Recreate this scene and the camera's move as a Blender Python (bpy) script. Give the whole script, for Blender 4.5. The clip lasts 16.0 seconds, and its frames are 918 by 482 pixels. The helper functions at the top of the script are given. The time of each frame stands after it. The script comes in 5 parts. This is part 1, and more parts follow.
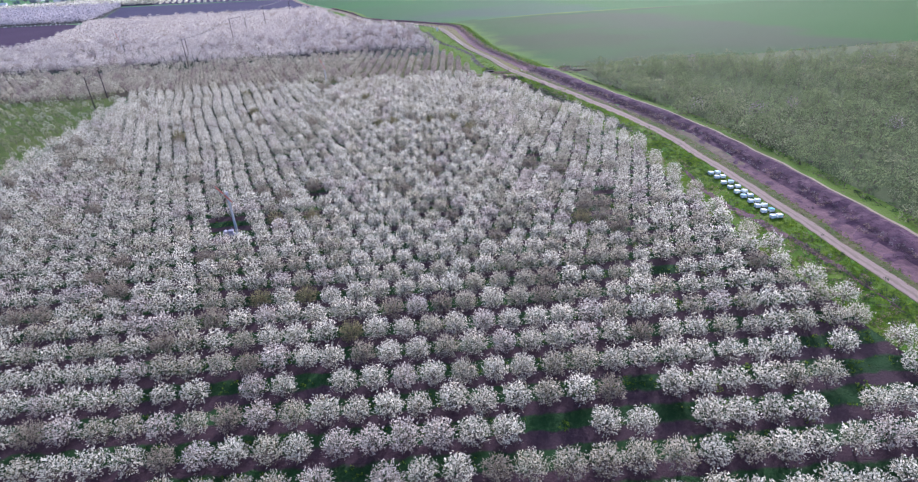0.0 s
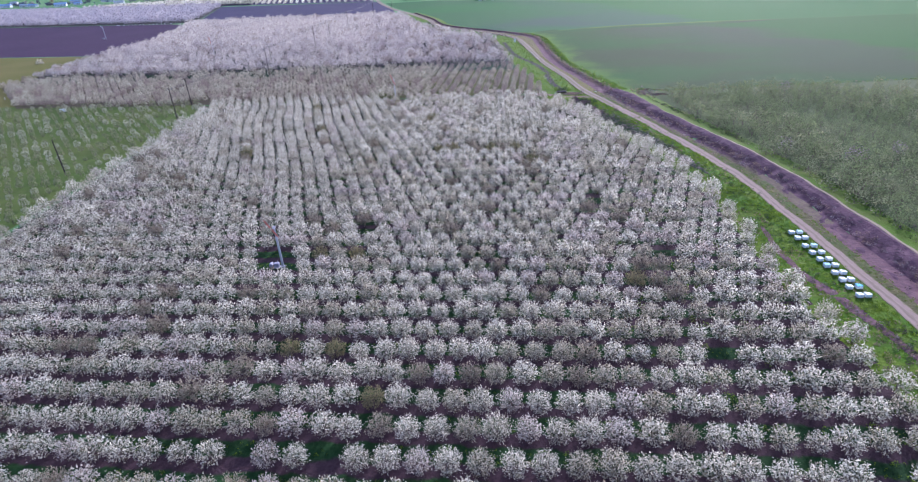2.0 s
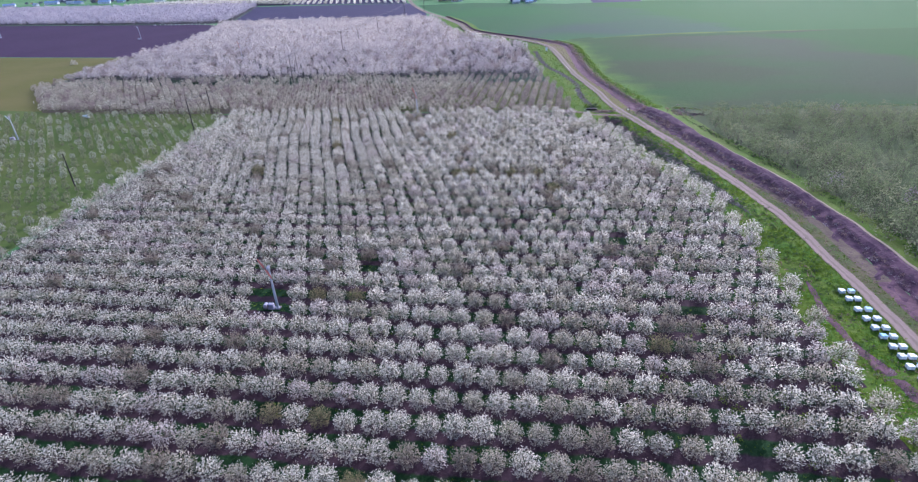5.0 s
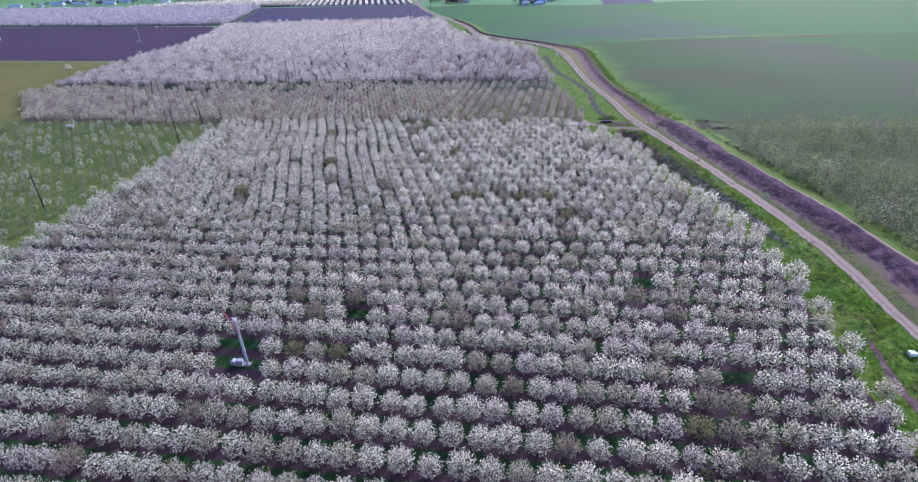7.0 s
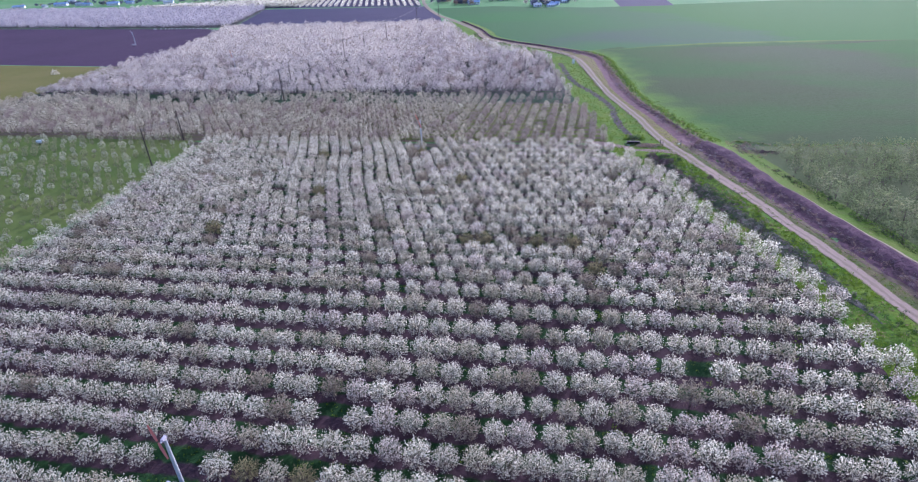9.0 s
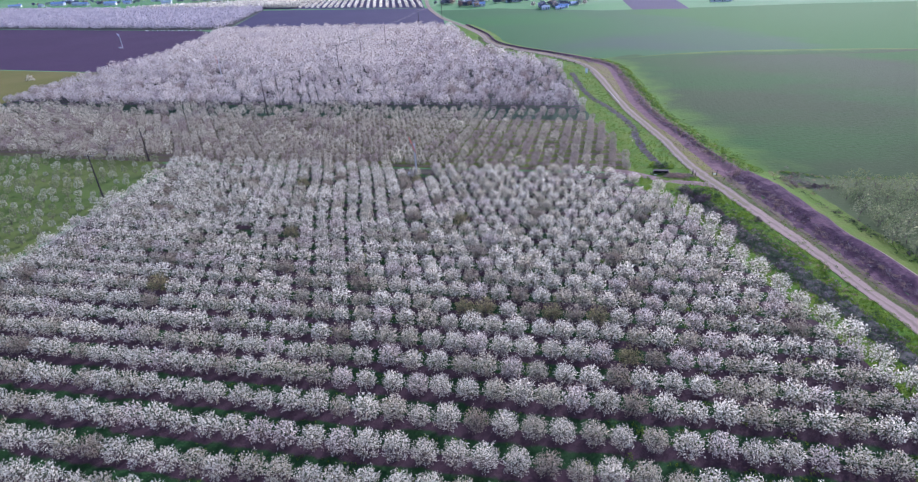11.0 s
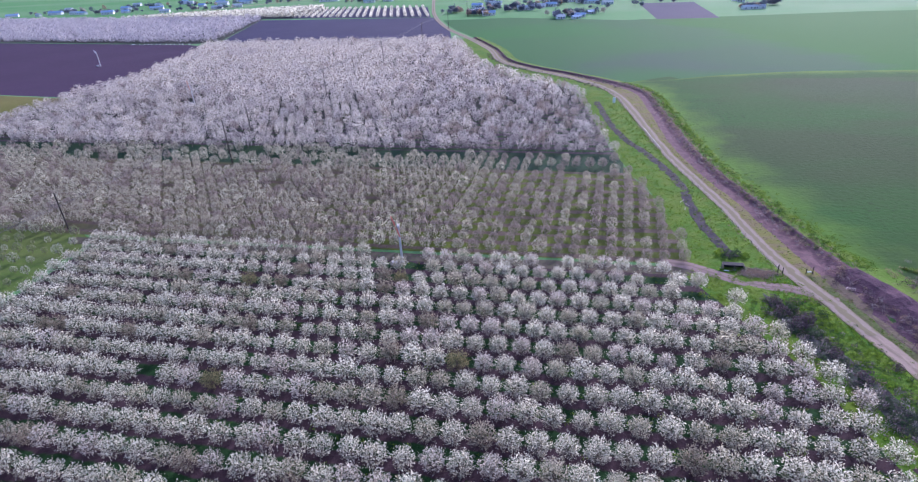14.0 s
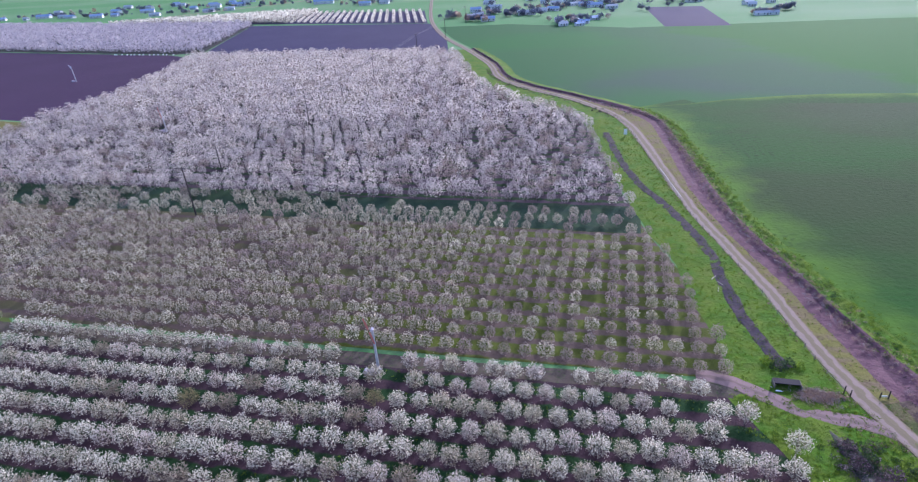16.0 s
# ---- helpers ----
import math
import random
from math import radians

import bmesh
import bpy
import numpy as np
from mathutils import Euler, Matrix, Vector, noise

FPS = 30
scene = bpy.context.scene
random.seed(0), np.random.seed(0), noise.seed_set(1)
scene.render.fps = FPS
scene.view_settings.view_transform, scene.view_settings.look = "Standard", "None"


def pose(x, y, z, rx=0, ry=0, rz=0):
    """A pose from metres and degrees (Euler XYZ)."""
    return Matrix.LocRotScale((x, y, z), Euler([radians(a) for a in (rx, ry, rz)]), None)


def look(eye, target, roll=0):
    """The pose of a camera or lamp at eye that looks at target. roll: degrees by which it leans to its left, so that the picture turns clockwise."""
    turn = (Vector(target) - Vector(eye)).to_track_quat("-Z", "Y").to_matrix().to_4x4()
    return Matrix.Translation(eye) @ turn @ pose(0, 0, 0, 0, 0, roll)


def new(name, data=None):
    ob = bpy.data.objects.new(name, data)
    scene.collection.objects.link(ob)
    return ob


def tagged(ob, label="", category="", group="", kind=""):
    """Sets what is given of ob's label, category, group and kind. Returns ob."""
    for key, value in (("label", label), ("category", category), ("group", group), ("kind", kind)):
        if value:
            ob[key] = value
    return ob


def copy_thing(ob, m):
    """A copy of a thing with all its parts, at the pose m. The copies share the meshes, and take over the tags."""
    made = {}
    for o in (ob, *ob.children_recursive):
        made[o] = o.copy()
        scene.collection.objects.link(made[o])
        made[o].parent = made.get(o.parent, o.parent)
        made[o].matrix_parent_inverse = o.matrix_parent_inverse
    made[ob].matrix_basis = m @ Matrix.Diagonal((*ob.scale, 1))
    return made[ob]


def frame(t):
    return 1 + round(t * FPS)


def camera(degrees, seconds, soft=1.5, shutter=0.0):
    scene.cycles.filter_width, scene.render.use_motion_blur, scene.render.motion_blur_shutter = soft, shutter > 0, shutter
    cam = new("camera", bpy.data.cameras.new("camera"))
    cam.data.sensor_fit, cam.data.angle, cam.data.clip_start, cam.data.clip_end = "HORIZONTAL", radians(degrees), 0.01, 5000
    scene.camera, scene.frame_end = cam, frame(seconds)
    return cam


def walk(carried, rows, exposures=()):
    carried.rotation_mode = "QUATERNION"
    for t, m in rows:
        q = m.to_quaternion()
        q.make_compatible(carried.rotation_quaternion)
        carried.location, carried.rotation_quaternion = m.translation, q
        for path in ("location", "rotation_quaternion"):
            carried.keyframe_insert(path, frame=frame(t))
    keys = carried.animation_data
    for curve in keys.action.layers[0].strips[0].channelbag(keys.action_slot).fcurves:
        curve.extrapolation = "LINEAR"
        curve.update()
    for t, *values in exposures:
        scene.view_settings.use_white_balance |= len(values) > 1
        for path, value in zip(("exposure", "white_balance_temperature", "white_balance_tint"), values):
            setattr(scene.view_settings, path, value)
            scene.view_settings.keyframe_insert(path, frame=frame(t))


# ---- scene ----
cam = camera(78.6, 16.0, 1.15)
PATH = [
    (0, (-5.073, -5.936, 56.693), (-4.924, -4.179, 55.748), -3.4),
    (0.5, (-2.892, -3.014, 58.332), (-2.801, -1.252, 57.39), -3.4),
    (1, (-1.102, -0.429, 60.124), (-1.053, 1.334, 59.181), -3.4),
    (1.5, (0.342, 1.788, 61.772), (0.293, 3.554, 60.836), -3.4),
    (2, (1.798, 3.764, 63.718), (1.691, 5.527, 62.78), -3.4),
    (2.5, (3.068, 5.465, 65.338), (2.914, 7.225, 64.401), -3.4),
    (3, (4.166, 7.369, 66.708), (3.985, 9.127, 65.772), -3.4),
    (3.5, (4.977, 9.502, 67.407), (4.781, 11.258, 66.47), -3.3),
    (4, (5.692, 11.845, 67.564), (5.487, 13.601, 66.628), -3.4),
    (4.2, (5.838, 13.009, 67.578), (5.632, 14.763, 66.64), -3.3),
    (6.3, (5.748, 29.327, 67.043), (5.521, 31.08, 66.108), -3.2),
    (6.5, (5.687, 31.534, 67.057), (5.456, 33.287, 66.122), -3.2),
    (7, (5.407, 37.47, 66.905), (5.168, 39.222, 65.97), -3.2),
    (7.5, (4.932, 43.721, 66.758), (4.686, 45.472, 65.823), -3.2),
    (8, (4.164, 50.595, 66.598), (3.909, 52.344, 65.664), -3.1),
    (8.5, (3.408, 57.819, 66.315), (3.145, 59.569, 65.383), -3.2),
    (9, (2.616, 65.537, 66.16), (2.35, 67.285, 65.227), -3.2),
    (9.2, (2.478, 68.848, 66.095), (2.206, 70.596, 65.162), -3.2),
    (11.3, (-0.05, 100.553, 64.781), (-0.331, 102.301, 63.85), -3.0),
    (11.5, (-0.252, 103.946, 64.608), (-0.536, 105.694, 63.678), -3.1),
    (12, (-1.043, 112.375, 64.591), (-1.331, 114.123, 63.662), -3.2),
    (12.5, (-1.799, 120.962, 64.864), (-2.091, 122.71, 63.937), -3.3),
    (13, (-2.482, 129.849, 65.407), (-2.778, 131.597, 64.481), -3.4),
    (13.5, (-3.192, 138.823, 66.196), (-3.497, 140.57, 65.272), -3.4),
    (14, (-3.937, 147.792, 67.455), (-4.255, 149.537, 66.531), -3.5),
    (14.5, (-4.565, 156.573, 69.249), (-4.89, 158.314, 68.321), -3.5),
    (15, (-5.106, 165.194, 71.007), (-5.433, 166.934, 70.079), -3.6),
    (15.5, (-5.463, 172.787, 73.025), (-5.787, 174.526, 72.092), -3.7),
    (16, (-5.758, 179.731, 74.771), (-6.08, 181.469, 73.834), -3.8),
]
walk(cam, [(t, look(eye, target, roll)) for t, eye, target, roll in PATH], [(0.0, 1.27, 5320, 20), (2.0, 1.21, 5210, 22), (5.0, 1.16, 5180, 23), (8.0, 1.17, 5180, 23), (9.0, 1.21, 5180, 23), (12.5, 1.19, 5195, 24), (16.0, 1.20, 5210, 24)])
# ---------------------------------------------------------------- light
SUN_AZ = 24.0      # degrees to the right of +y
SUN_EL = 26.0
world = bpy.data.worlds.new("world")
scene.world = world
world.use_nodes = True
wn = world.node_tree
sky = wn.nodes.new("ShaderNodeTexSky")
sky.sky_type = "NISHITA"
sky.sun_disc = False
sky.sun_elevation = radians(SUN_EL)
sky.sun_rotation = radians(SUN_AZ)
sky.air_density, sky.dust_density, sky.ozone_density = 1.2, 2.5, 1.5
wn.links.new(sky.outputs[0], wn.nodes["Background"].inputs[0])
wn.nodes["Background"].inputs[1].default_value = 0.11
sun = new("sun", bpy.data.lights.new("sun", "SUN"))
sun.data.energy, sun.data.angle, sun.data.color = 2.6, radians(2.0), (1.0, 0.94, 0.88)
sun.matrix_world = look((0, 0, 0), (-math.sin(radians(SUN_AZ)) * math.cos(radians(SUN_EL)),
                                   -math.cos(radians(SUN_AZ)) * math.cos(radians(SUN_EL)), -math.sin(radians(SUN_EL))))
sun.location = (0, 0, 300)


# ---------------------------------------------------------------- materials
class Nodes:
    """A short way to write a node material."""

    def __init__(self, name, rough=0.9):
        self.mat = bpy.data.materials.new(name)
        self.mat.use_nodes = True
        self.tree = self.mat.node_tree
        self.bsdf = self.tree.nodes["Principled BSDF"]
        self.bsdf.inputs["Roughness"].default_value = rough
        self.bsdf.inputs["Specular IOR Level"].default_value = 0.08

    def add(self, kind, operation="", data_type="", attribute_name="", interpolation_type=""):
        made = self.tree.nodes.new(kind)
        if operation:
            made.operation = operation
        if data_type:
            made.data_type = data_type
        if attribute_name:
            made.attribute_name = attribute_name
        if interpolation_type:
            made.interpolation_type = interpolation_type
        return made

    def put(self, socket, value):
        if hasattr(value, "links"):
            self.tree.links.new(value, socket)
        else:
            socket.default_value = value

    def position(self):
        return self.add("ShaderNodeNewGeometry").outputs["Position"]

    def island(self):
        return self.add("ShaderNodeNewGeometry").outputs["Random Per Island"]

    def thing(self):
        return self.add("ShaderNodeObjectInfo").outputs["Random"]

    def attr(self, name):
        return self.add("ShaderNodeAttribute", attribute_name=name).outputs["Fac"]

    def noise(self, scale, detail=3.0, vec=None, rough=0.55):
        n = self.add("ShaderNodeTexNoise")
        n.inputs["Scale"].default_value, n.inputs["Detail"].default_value, n.inputs["Roughness"].default_value = scale, detail, rough
        self.put(n.inputs["Vector"], vec if vec is not None else self.position())
        return n.outputs["Fac"]

    def stretched(self, sx, sy, turn=0.0):
        m = self.add("ShaderNodeMapping")
        m.inputs["Rotation"].default_value = (0, 0, radians(turn))
        m.inputs["Scale"].default_value = (sx, sy, 1)
        self.put(m.inputs["Vector"], self.position())
        return m.outputs[0]

    def math(self, op, a, b=0.0, c=0.0):
        n = self.add("ShaderNodeMath", operation=op)
        for s, v in zip(n.inputs, (a, b, c)):
            self.put(s, v)
        return n.outputs[0]

    def span(self, value, lo, hi):
        n = self.add("ShaderNodeMapRange", interpolation_type="SMOOTHSTEP")
        self.put(n.inputs["Value"], value)
        n.inputs["From Min"].default_value, n.inputs["From Max"].default_value = lo, hi
        return n.outputs["Result"]

    def mix(self, fac, a, b):
        n = self.add("ShaderNodeMix", data_type="RGBA")
        self.put(n.inputs["Factor"], fac)
        self.put(n.inputs[6], a if hasattr(a, "links") else (*a, 1))
        self.put(n.inputs[7], b if hasattr(b, "links") else (*b, 1))
        return n.outputs[2]

    def bump(self, height, strength=0.5, distance=0.2):
        b = self.add("ShaderNodeBump")
        b.inputs["Strength"].default_value, b.inputs["Distance"].default_value = strength, distance
        self.put(b.inputs["Height"], height)
        self.put(self.bsdf.inputs["Normal"], b.outputs[0])

    def done(self, colour):
        self.put(self.bsdf.inputs["Base Color"], colour if hasattr(colour, "links") else (*colour, 1))
        return self.mat

    def petals(self, colour, through_it=0.35):
        """Thin petals and leaves: part of the light goes through."""
        self.done(colour)
        t = self.add("ShaderNodeBsdfTranslucent")
        self.put(t.inputs[0], colour)
        m = self.add("ShaderNodeMixShader")
        m.inputs[0].default_value = through_it
        self.tree.links.new(self.bsdf.outputs[0], m.inputs[1])
        self.tree.links.new(t.outputs[0], m.inputs[2])
        self.tree.links.new(m.outputs[0], self.tree.nodes["Material Output"].inputs[0])
        return self.mat


ROW_TURN = -3.1                       # the tree rows against the x axis, degrees
UX, UY = math.cos(radians(ROW_TURN)), math.sin(radians(ROW_TURN))
ROW_STEP, TREE_STEP, ROW_ZERO = 5.82, 4.3, 56.0
FAR_ROW = 29                          # from this row on the trees stand closer together
ROW_BEND = [(-20, 0.0), (5, 0.0), (13, -0.6), (15, -0.5), (18, 1.85), (21, 1.75), (24, 0.75), (26, 0.0), (29, -0.65), (36, -3.35)]   # row, metres off even spacing


def row_bend(k):
    return float(np.interp(k, [q[0] for q in ROW_BEND], [q[1] for q in ROW_BEND]))


def row_place(n):
    """The place across the rows, in metres, as a socket."""
    d = n.add("ShaderNodeVectorMath", operation="DOT_PRODUCT")
    n.put(d.inputs[0], n.position())
    d.inputs[1].default_value = (-UY, UX, 0)
    return d.outputs["Value"]


def orchard_floor(name, soil, grass, zero, step, half, worn=False):
    """Bare strips under the tree rows and grassed alleys between them; worn: the alleys go bare and brown away from the road."""
    n = Nodes(name)
    place = row_place(n)
    if zero == ROW_ZERO:
        even = place
        for (ka, da), (kb, db) in zip(ROW_BEND[1:], ROW_BEND[2:]):
            va, vb = ROW_ZERO + ROW_STEP * ka + da, ROW_ZERO + ROW_STEP * kb + db
            past = n.math("MINIMUM", n.math("MAXIMUM", n.math("SUBTRACT", place, va), 0.0), vb - va)
            even = n.math("SUBTRACT", even, n.math("MULTIPLY", past, (db - da) / (vb - va)))
        place = even
    v = n.math("SUBTRACT", place, zero - 0.5 * step)
    off = n.math("ABSOLUTE", n.math("SUBTRACT", n.math("FLOORED_MODULO", v, step), 0.5 * step))
    wob = n.math("MULTIPLY", n.math("SUBTRACT", n.noise(0.22, 4), 0.5), 3.2)
    strip = n.span(n.math("ADD", off, wob), half - 0.35, half + 0.35)
    soil_c = n.mix(n.noise(1.6, 5), [c * 0.75 for c in soil], [c * 1.3 for c in soil])
    lush = n.span(n.noise(0.12, 3), 0.35, 0.65)
    grass_c = n.mix(lush, [c * 0.6 for c in grass], grass)
    grass_c = n.mix(n.math("MULTIPLY", n.noise(3.0, 4), 0.8), grass_c, [c * 0.45 for c in grass])
    n.bump(n.noise(2.5, 5), 0.8, 0.25)
    if worn:
        axes = n.add("ShaderNodeSeparateXYZ")
        n.put(axes.inputs[0], n.position())
        far = n.math("ADD", axes.outputs[0], n.math("MULTIPLY", n.math("SUBTRACT", n.noise(0.03, 3), 0.5), 120.0))
        grass_c = n.mix(n.span(far, -30.0, -75.0), grass_c, n.mix(n.noise(0.25, 4), [c * 0.8 for c in soil], (0.10, 0.105, 0.035)))
    return n.done(n.mix(strip, soil_c, grass_c))


def field(name, a, b, c, scale, turn=0.0, stretch=0.15, bump=0.4, band=1.0, clumps=0.0, edge=None, thin=None, dull=None, rich=None):
    """An open field: broad patches, drill lines, uneven clumps and fine grain; edge: a lusher tint along its rim."""
    n = Nodes(name)
    n.bsdf.inputs["Specular IOR Level"].default_value = 0.062
    patch = n.span(n.noise(scale, 3, n.stretched(band, 1.0, turn)), 0.36, 0.64)
    base = n.mix(patch, a, b)
    lines = n.noise(0.9, 2, n.stretched(stretch, 1.0, turn))
    base = n.mix(n.math("MULTIPLY", n.span(lines, 0.35, 0.75), 0.35), base, c)
    base = n.mix(n.math("MULTIPLY", n.noise(2.2, 4), 0.5), base, [q * 0.6 for q in a])
    if edge:
        uv = n.add("ShaderNodeSeparateXYZ")
        n.tree.links.new(n.add("ShaderNodeUVMap").outputs[0], uv.inputs[0])
        far = n.math("ADD", uv.outputs[0], n.math("MULTIPLY", n.math("SUBTRACT", n.noise(0.06, 5), 0.5), 1.3))
        base = n.mix(n.span(far, -0.2, 0.6), edge, base)
    if thin:
        spot = n.add("ShaderNodeVectorMath", operation="DISTANCE")
        n.put(spot.inputs[0], n.stretched(0.32, 1.0, -4))
        spot.inputs[1].default_value = (75.0, 508.0, 0.0)
        reach = n.math("ADD", spot.outputs["Value"], n.math("MULTIPLY", n.math("SUBTRACT", n.noise(0.012, 4), 0.5), 90.0))
        base = n.mix(n.span(reach, 62.0, 18.0), base, thin)
    if rich:
        axes = n.add("ShaderNodeSeparateXYZ")
        n.put(axes.inputs[0], n.position())
        across = n.math("ADD", axes.outputs[0], n.math("MULTIPLY", n.math("SUBTRACT", axes.outputs[1], 394.0), 0.33))
        across = n.math("ADD", across, n.math("MULTIPLY", n.math("SUBTRACT", n.noise(0.018, 4, n.stretched(0.5, 1.0, 4)), 0.5), 110.0))
        base = n.mix(n.math("MULTIPLY", n.span(across, 105.0, 165.0), 0.75), base, dull)
        base = n.mix(n.span(across, 178.0, 212.0), base, rich)
    if clumps:
        where = n.math("MULTIPLY", n.span(n.noise(0.022, 3), 0.40, 0.60), n.span(n.noise(0.7, 3), 0.53, 0.66))
        base = n.mix(n.math("MULTIPLY", where, clumps), base, [q * 0.35 for q in a])
        n.bump(n.noise(0.7, 4), 0.5, 0.4)
    else:
        n.bump(n.noise(1.5, 4), bump, 0.3)
    return n.done(base)


SOIL = (0.046, 0.027, 0.035)
GRASS = (0.025, 0.066, 0.021)
M_FLOOR = orchard_floor("orchard_floor", SOIL, GRASS, ROW_ZERO, ROW_STEP, 1.35)
M_FLOOR_THIN = orchard_floor("thin_orchard_floor", (0.096, 0.068, 0.060), (0.105, 0.128, 0.020), 268.5, 5.1, 0.95, True)
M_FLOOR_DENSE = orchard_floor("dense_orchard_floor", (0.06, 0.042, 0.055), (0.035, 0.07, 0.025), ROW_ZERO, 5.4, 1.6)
M_FLOOR_YOUNG = field("young_orchard_grass", (0.078, 0.118, 0.026), (0.112, 0.134, 0.036), (0.13, 0.125, 0.06), 0.03, ROW_TURN, 0.05)
WHEAT = ((0.029, 0.054, 0.015), (0.018, 0.083, 0.009), (0.032, 0.057, 0.018))
M_LUSH = field("lush_spring_grass", (0.064, 0.142, 0.010), (0.118, 0.165, 0.018), (0.085, 0.085, 0.035), 0.16, 105, 0.3, 0.9)
M_ROADSIDE = field("worn_roadside_grass", (0.075, 0.10, 0.028), (0.13, 0.11, 0.055), (0.11, 0.08, 0.06), 0.2, 95, 0.15, 0.7)
M_FLOOR_RIGHT = field("rough_olive_grass", (0.075, 0.10, 0.038), (0.095, 0.108, 0.048), (0.09, 0.088, 0.052), 0.03, 4, 0.2)
M_FIELD = field("spring_wheat", *WHEAT, 0.016, 6, 0.03, 0.6, 0.45, 0.3, None, None, (0.035, 0.054, 0.022), (0.016, 0.080, 0.006))
M_FIELD_EDGE = field("lush_field_edge", *WHEAT, 0.016, 6, 0.03, 0.6, 0.45, 0.6, (0.075, 0.150, 0.014))
M_FIELD_FAR = field("lush_wheat", (0.030, 0.099, 0.030), (0.024, 0.118, 0.022), (0.037, 0.103, 0.040), 0.006, 10, 0.03, 0.4, 0.35, 0.0, None, (0.037, 0.072, 0.046), (0.030, 0.086, 0.032), (0.021, 0.099, 0.012))
# greens raised above natural grass so the colour itself carries haze
M_GROUND = field("hazed_far_grassland", (0.085, 0.215, 0.07), (0.15, 0.255, 0.12), (0.20, 0.225, 0.16), 0.006, 12, 0.05, 0.4, 0.4)
# bare far earth, its purple pushed bluish to imitate haze
M_BROWN = field("hazed_ploughed_earth", (0.052, 0.030, 0.058), (0.06, 0.034, 0.066), (0.07, 0.045, 0.075), 0.02, 14, 0.02)
M_BROWN_FAR = field("hazed_tilled_earth", (0.045, 0.038, 0.080), (0.052, 0.043, 0.088), (0.066, 0.056, 0.10), 0.02, 80, 0.03)
M_OLIVE = field("stubble_grass", (0.125, 0.12, 0.032), (0.155, 0.135, 0.045), (0.11, 0.085, 0.045), 0.02, ROW_TURN, 0.06)
M_DRYGRASS = field("yellowed_grass", (0.17, 0.155, 0.045), (0.18, 0.125, 0.09), (0.11, 0.13, 0.03), 0.30, 104, 0.12, 0.6, 0.2)
M_MEADOW = field("sunlit_meadow_grass", (0.082, 0.150, 0.012), (0.112, 0.138, 0.024), (0.11, 0.098, 0.045), 0.09, 105, 0.2, 0.7)
# lush grass darkened to hold the dense orchard's cast shadow in its colour
M_SHADE_GRASS = field("shade_painted_lush_grass", (0.018, 0.044, 0.027), (0.034, 0.060, 0.026), (0.045, 0.042, 0.042), 0.12, ROW_TURN, 0.1, 0.8)


def road_material(name, track, middle, edge, stray=0.28, core=0.05):
    n = Nodes(name)
    n.bsdf.inputs["Specular IOR Level"].default_value = 0.05
    uv = n.add("ShaderNodeSeparateXYZ")
    n.tree.links.new(n.add("ShaderNodeUVMap").outputs[0], uv.inputs[0])
    side = n.math("ABSOLUTE", n.math("SUBTRACT", uv.outputs[0], 0.5))
    wob = n.math("MULTIPLY", n.math("SUBTRACT", n.noise(0.5, 4), 0.5), stray)
    side = n.math("ADD", side, wob)
    c = n.mix(n.span(side, core, core + 0.08), middle, track)
    c = n.mix(n.span(side, 0.33, 0.46), c, edge)
    c = n.mix(n.math("MULTIPLY", n.noise(1.7, 5), 0.55), c, [q * 0.6 for q in track])
    n.bump(n.noise(3.0, 5), 0.5, 0.08)
    return n.done(c)


M_ROAD = road_material("dirt_road", (0.305, 0.222, 0.190), (0.22, 0.165, 0.13), (0.16, 0.15, 0.07), 0.4)
M_GRAVEL = road_material("gravel_road", (0.275, 0.208, 0.182), (0.175, 0.146, 0.085), (0.165, 0.14, 0.075), 0.45, 0.11)
M_LANE = road_material("lane_earth", (0.25, 0.172, 0.168), (0.17, 0.125, 0.11), (0.12, 0.12, 0.05), 0.4)
M_PATH = road_material("sandy_path", (0.34, 0.26, 0.20), (0.28, 0.22, 0.16), (0.17, 0.17, 0.08))


def bank_material(name, low, high, streak):
    n = Nodes(name)
    c = n.mix(n.span(n.noise(0.35, 5), 0.35, 0.65), low, high)
    c = n.mix(n.span(n.noise(1.2, 4), 0.5, 0.75), c, streak)
    n.bump(n.noise(1.6, 6), 0.7, 0.25)
    return n.done(c)


M_DITCH = bank_material("bare_ditch_earth", (0.062, 0.030, 0.052), (0.118, 0.062, 0.086), (0.034, 0.019, 0.034))
M_REDTRACK = bank_material("red_earth", (0.108, 0.056, 0.074), (0.165, 0.092, 0.104), (0.085, 0.052, 0.056))
M_TRODDEN = bank_material("trodden_tan_earth", (0.112, 0.080, 0.062), (0.150, 0.115, 0.078), (0.105, 0.062, 0.068))
M_HEADLAND = bank_material("headland_earth", (0.072, 0.056, 0.048), (0.105, 0.084, 0.066), (0.060, 0.085, 0.028))
M_DEADWEED = bank_material("dead_weed_litter", (0.046, 0.047, 0.044), (0.088, 0.080, 0.078), (0.040, 0.060, 0.028))
# drain earth darkened to include the shadow inside the ditch
M_DRAIN = bank_material("shade_painted_drain_earth", (0.036, 0.028, 0.042), (0.070, 0.050, 0.064), (0.034, 0.042, 0.028))


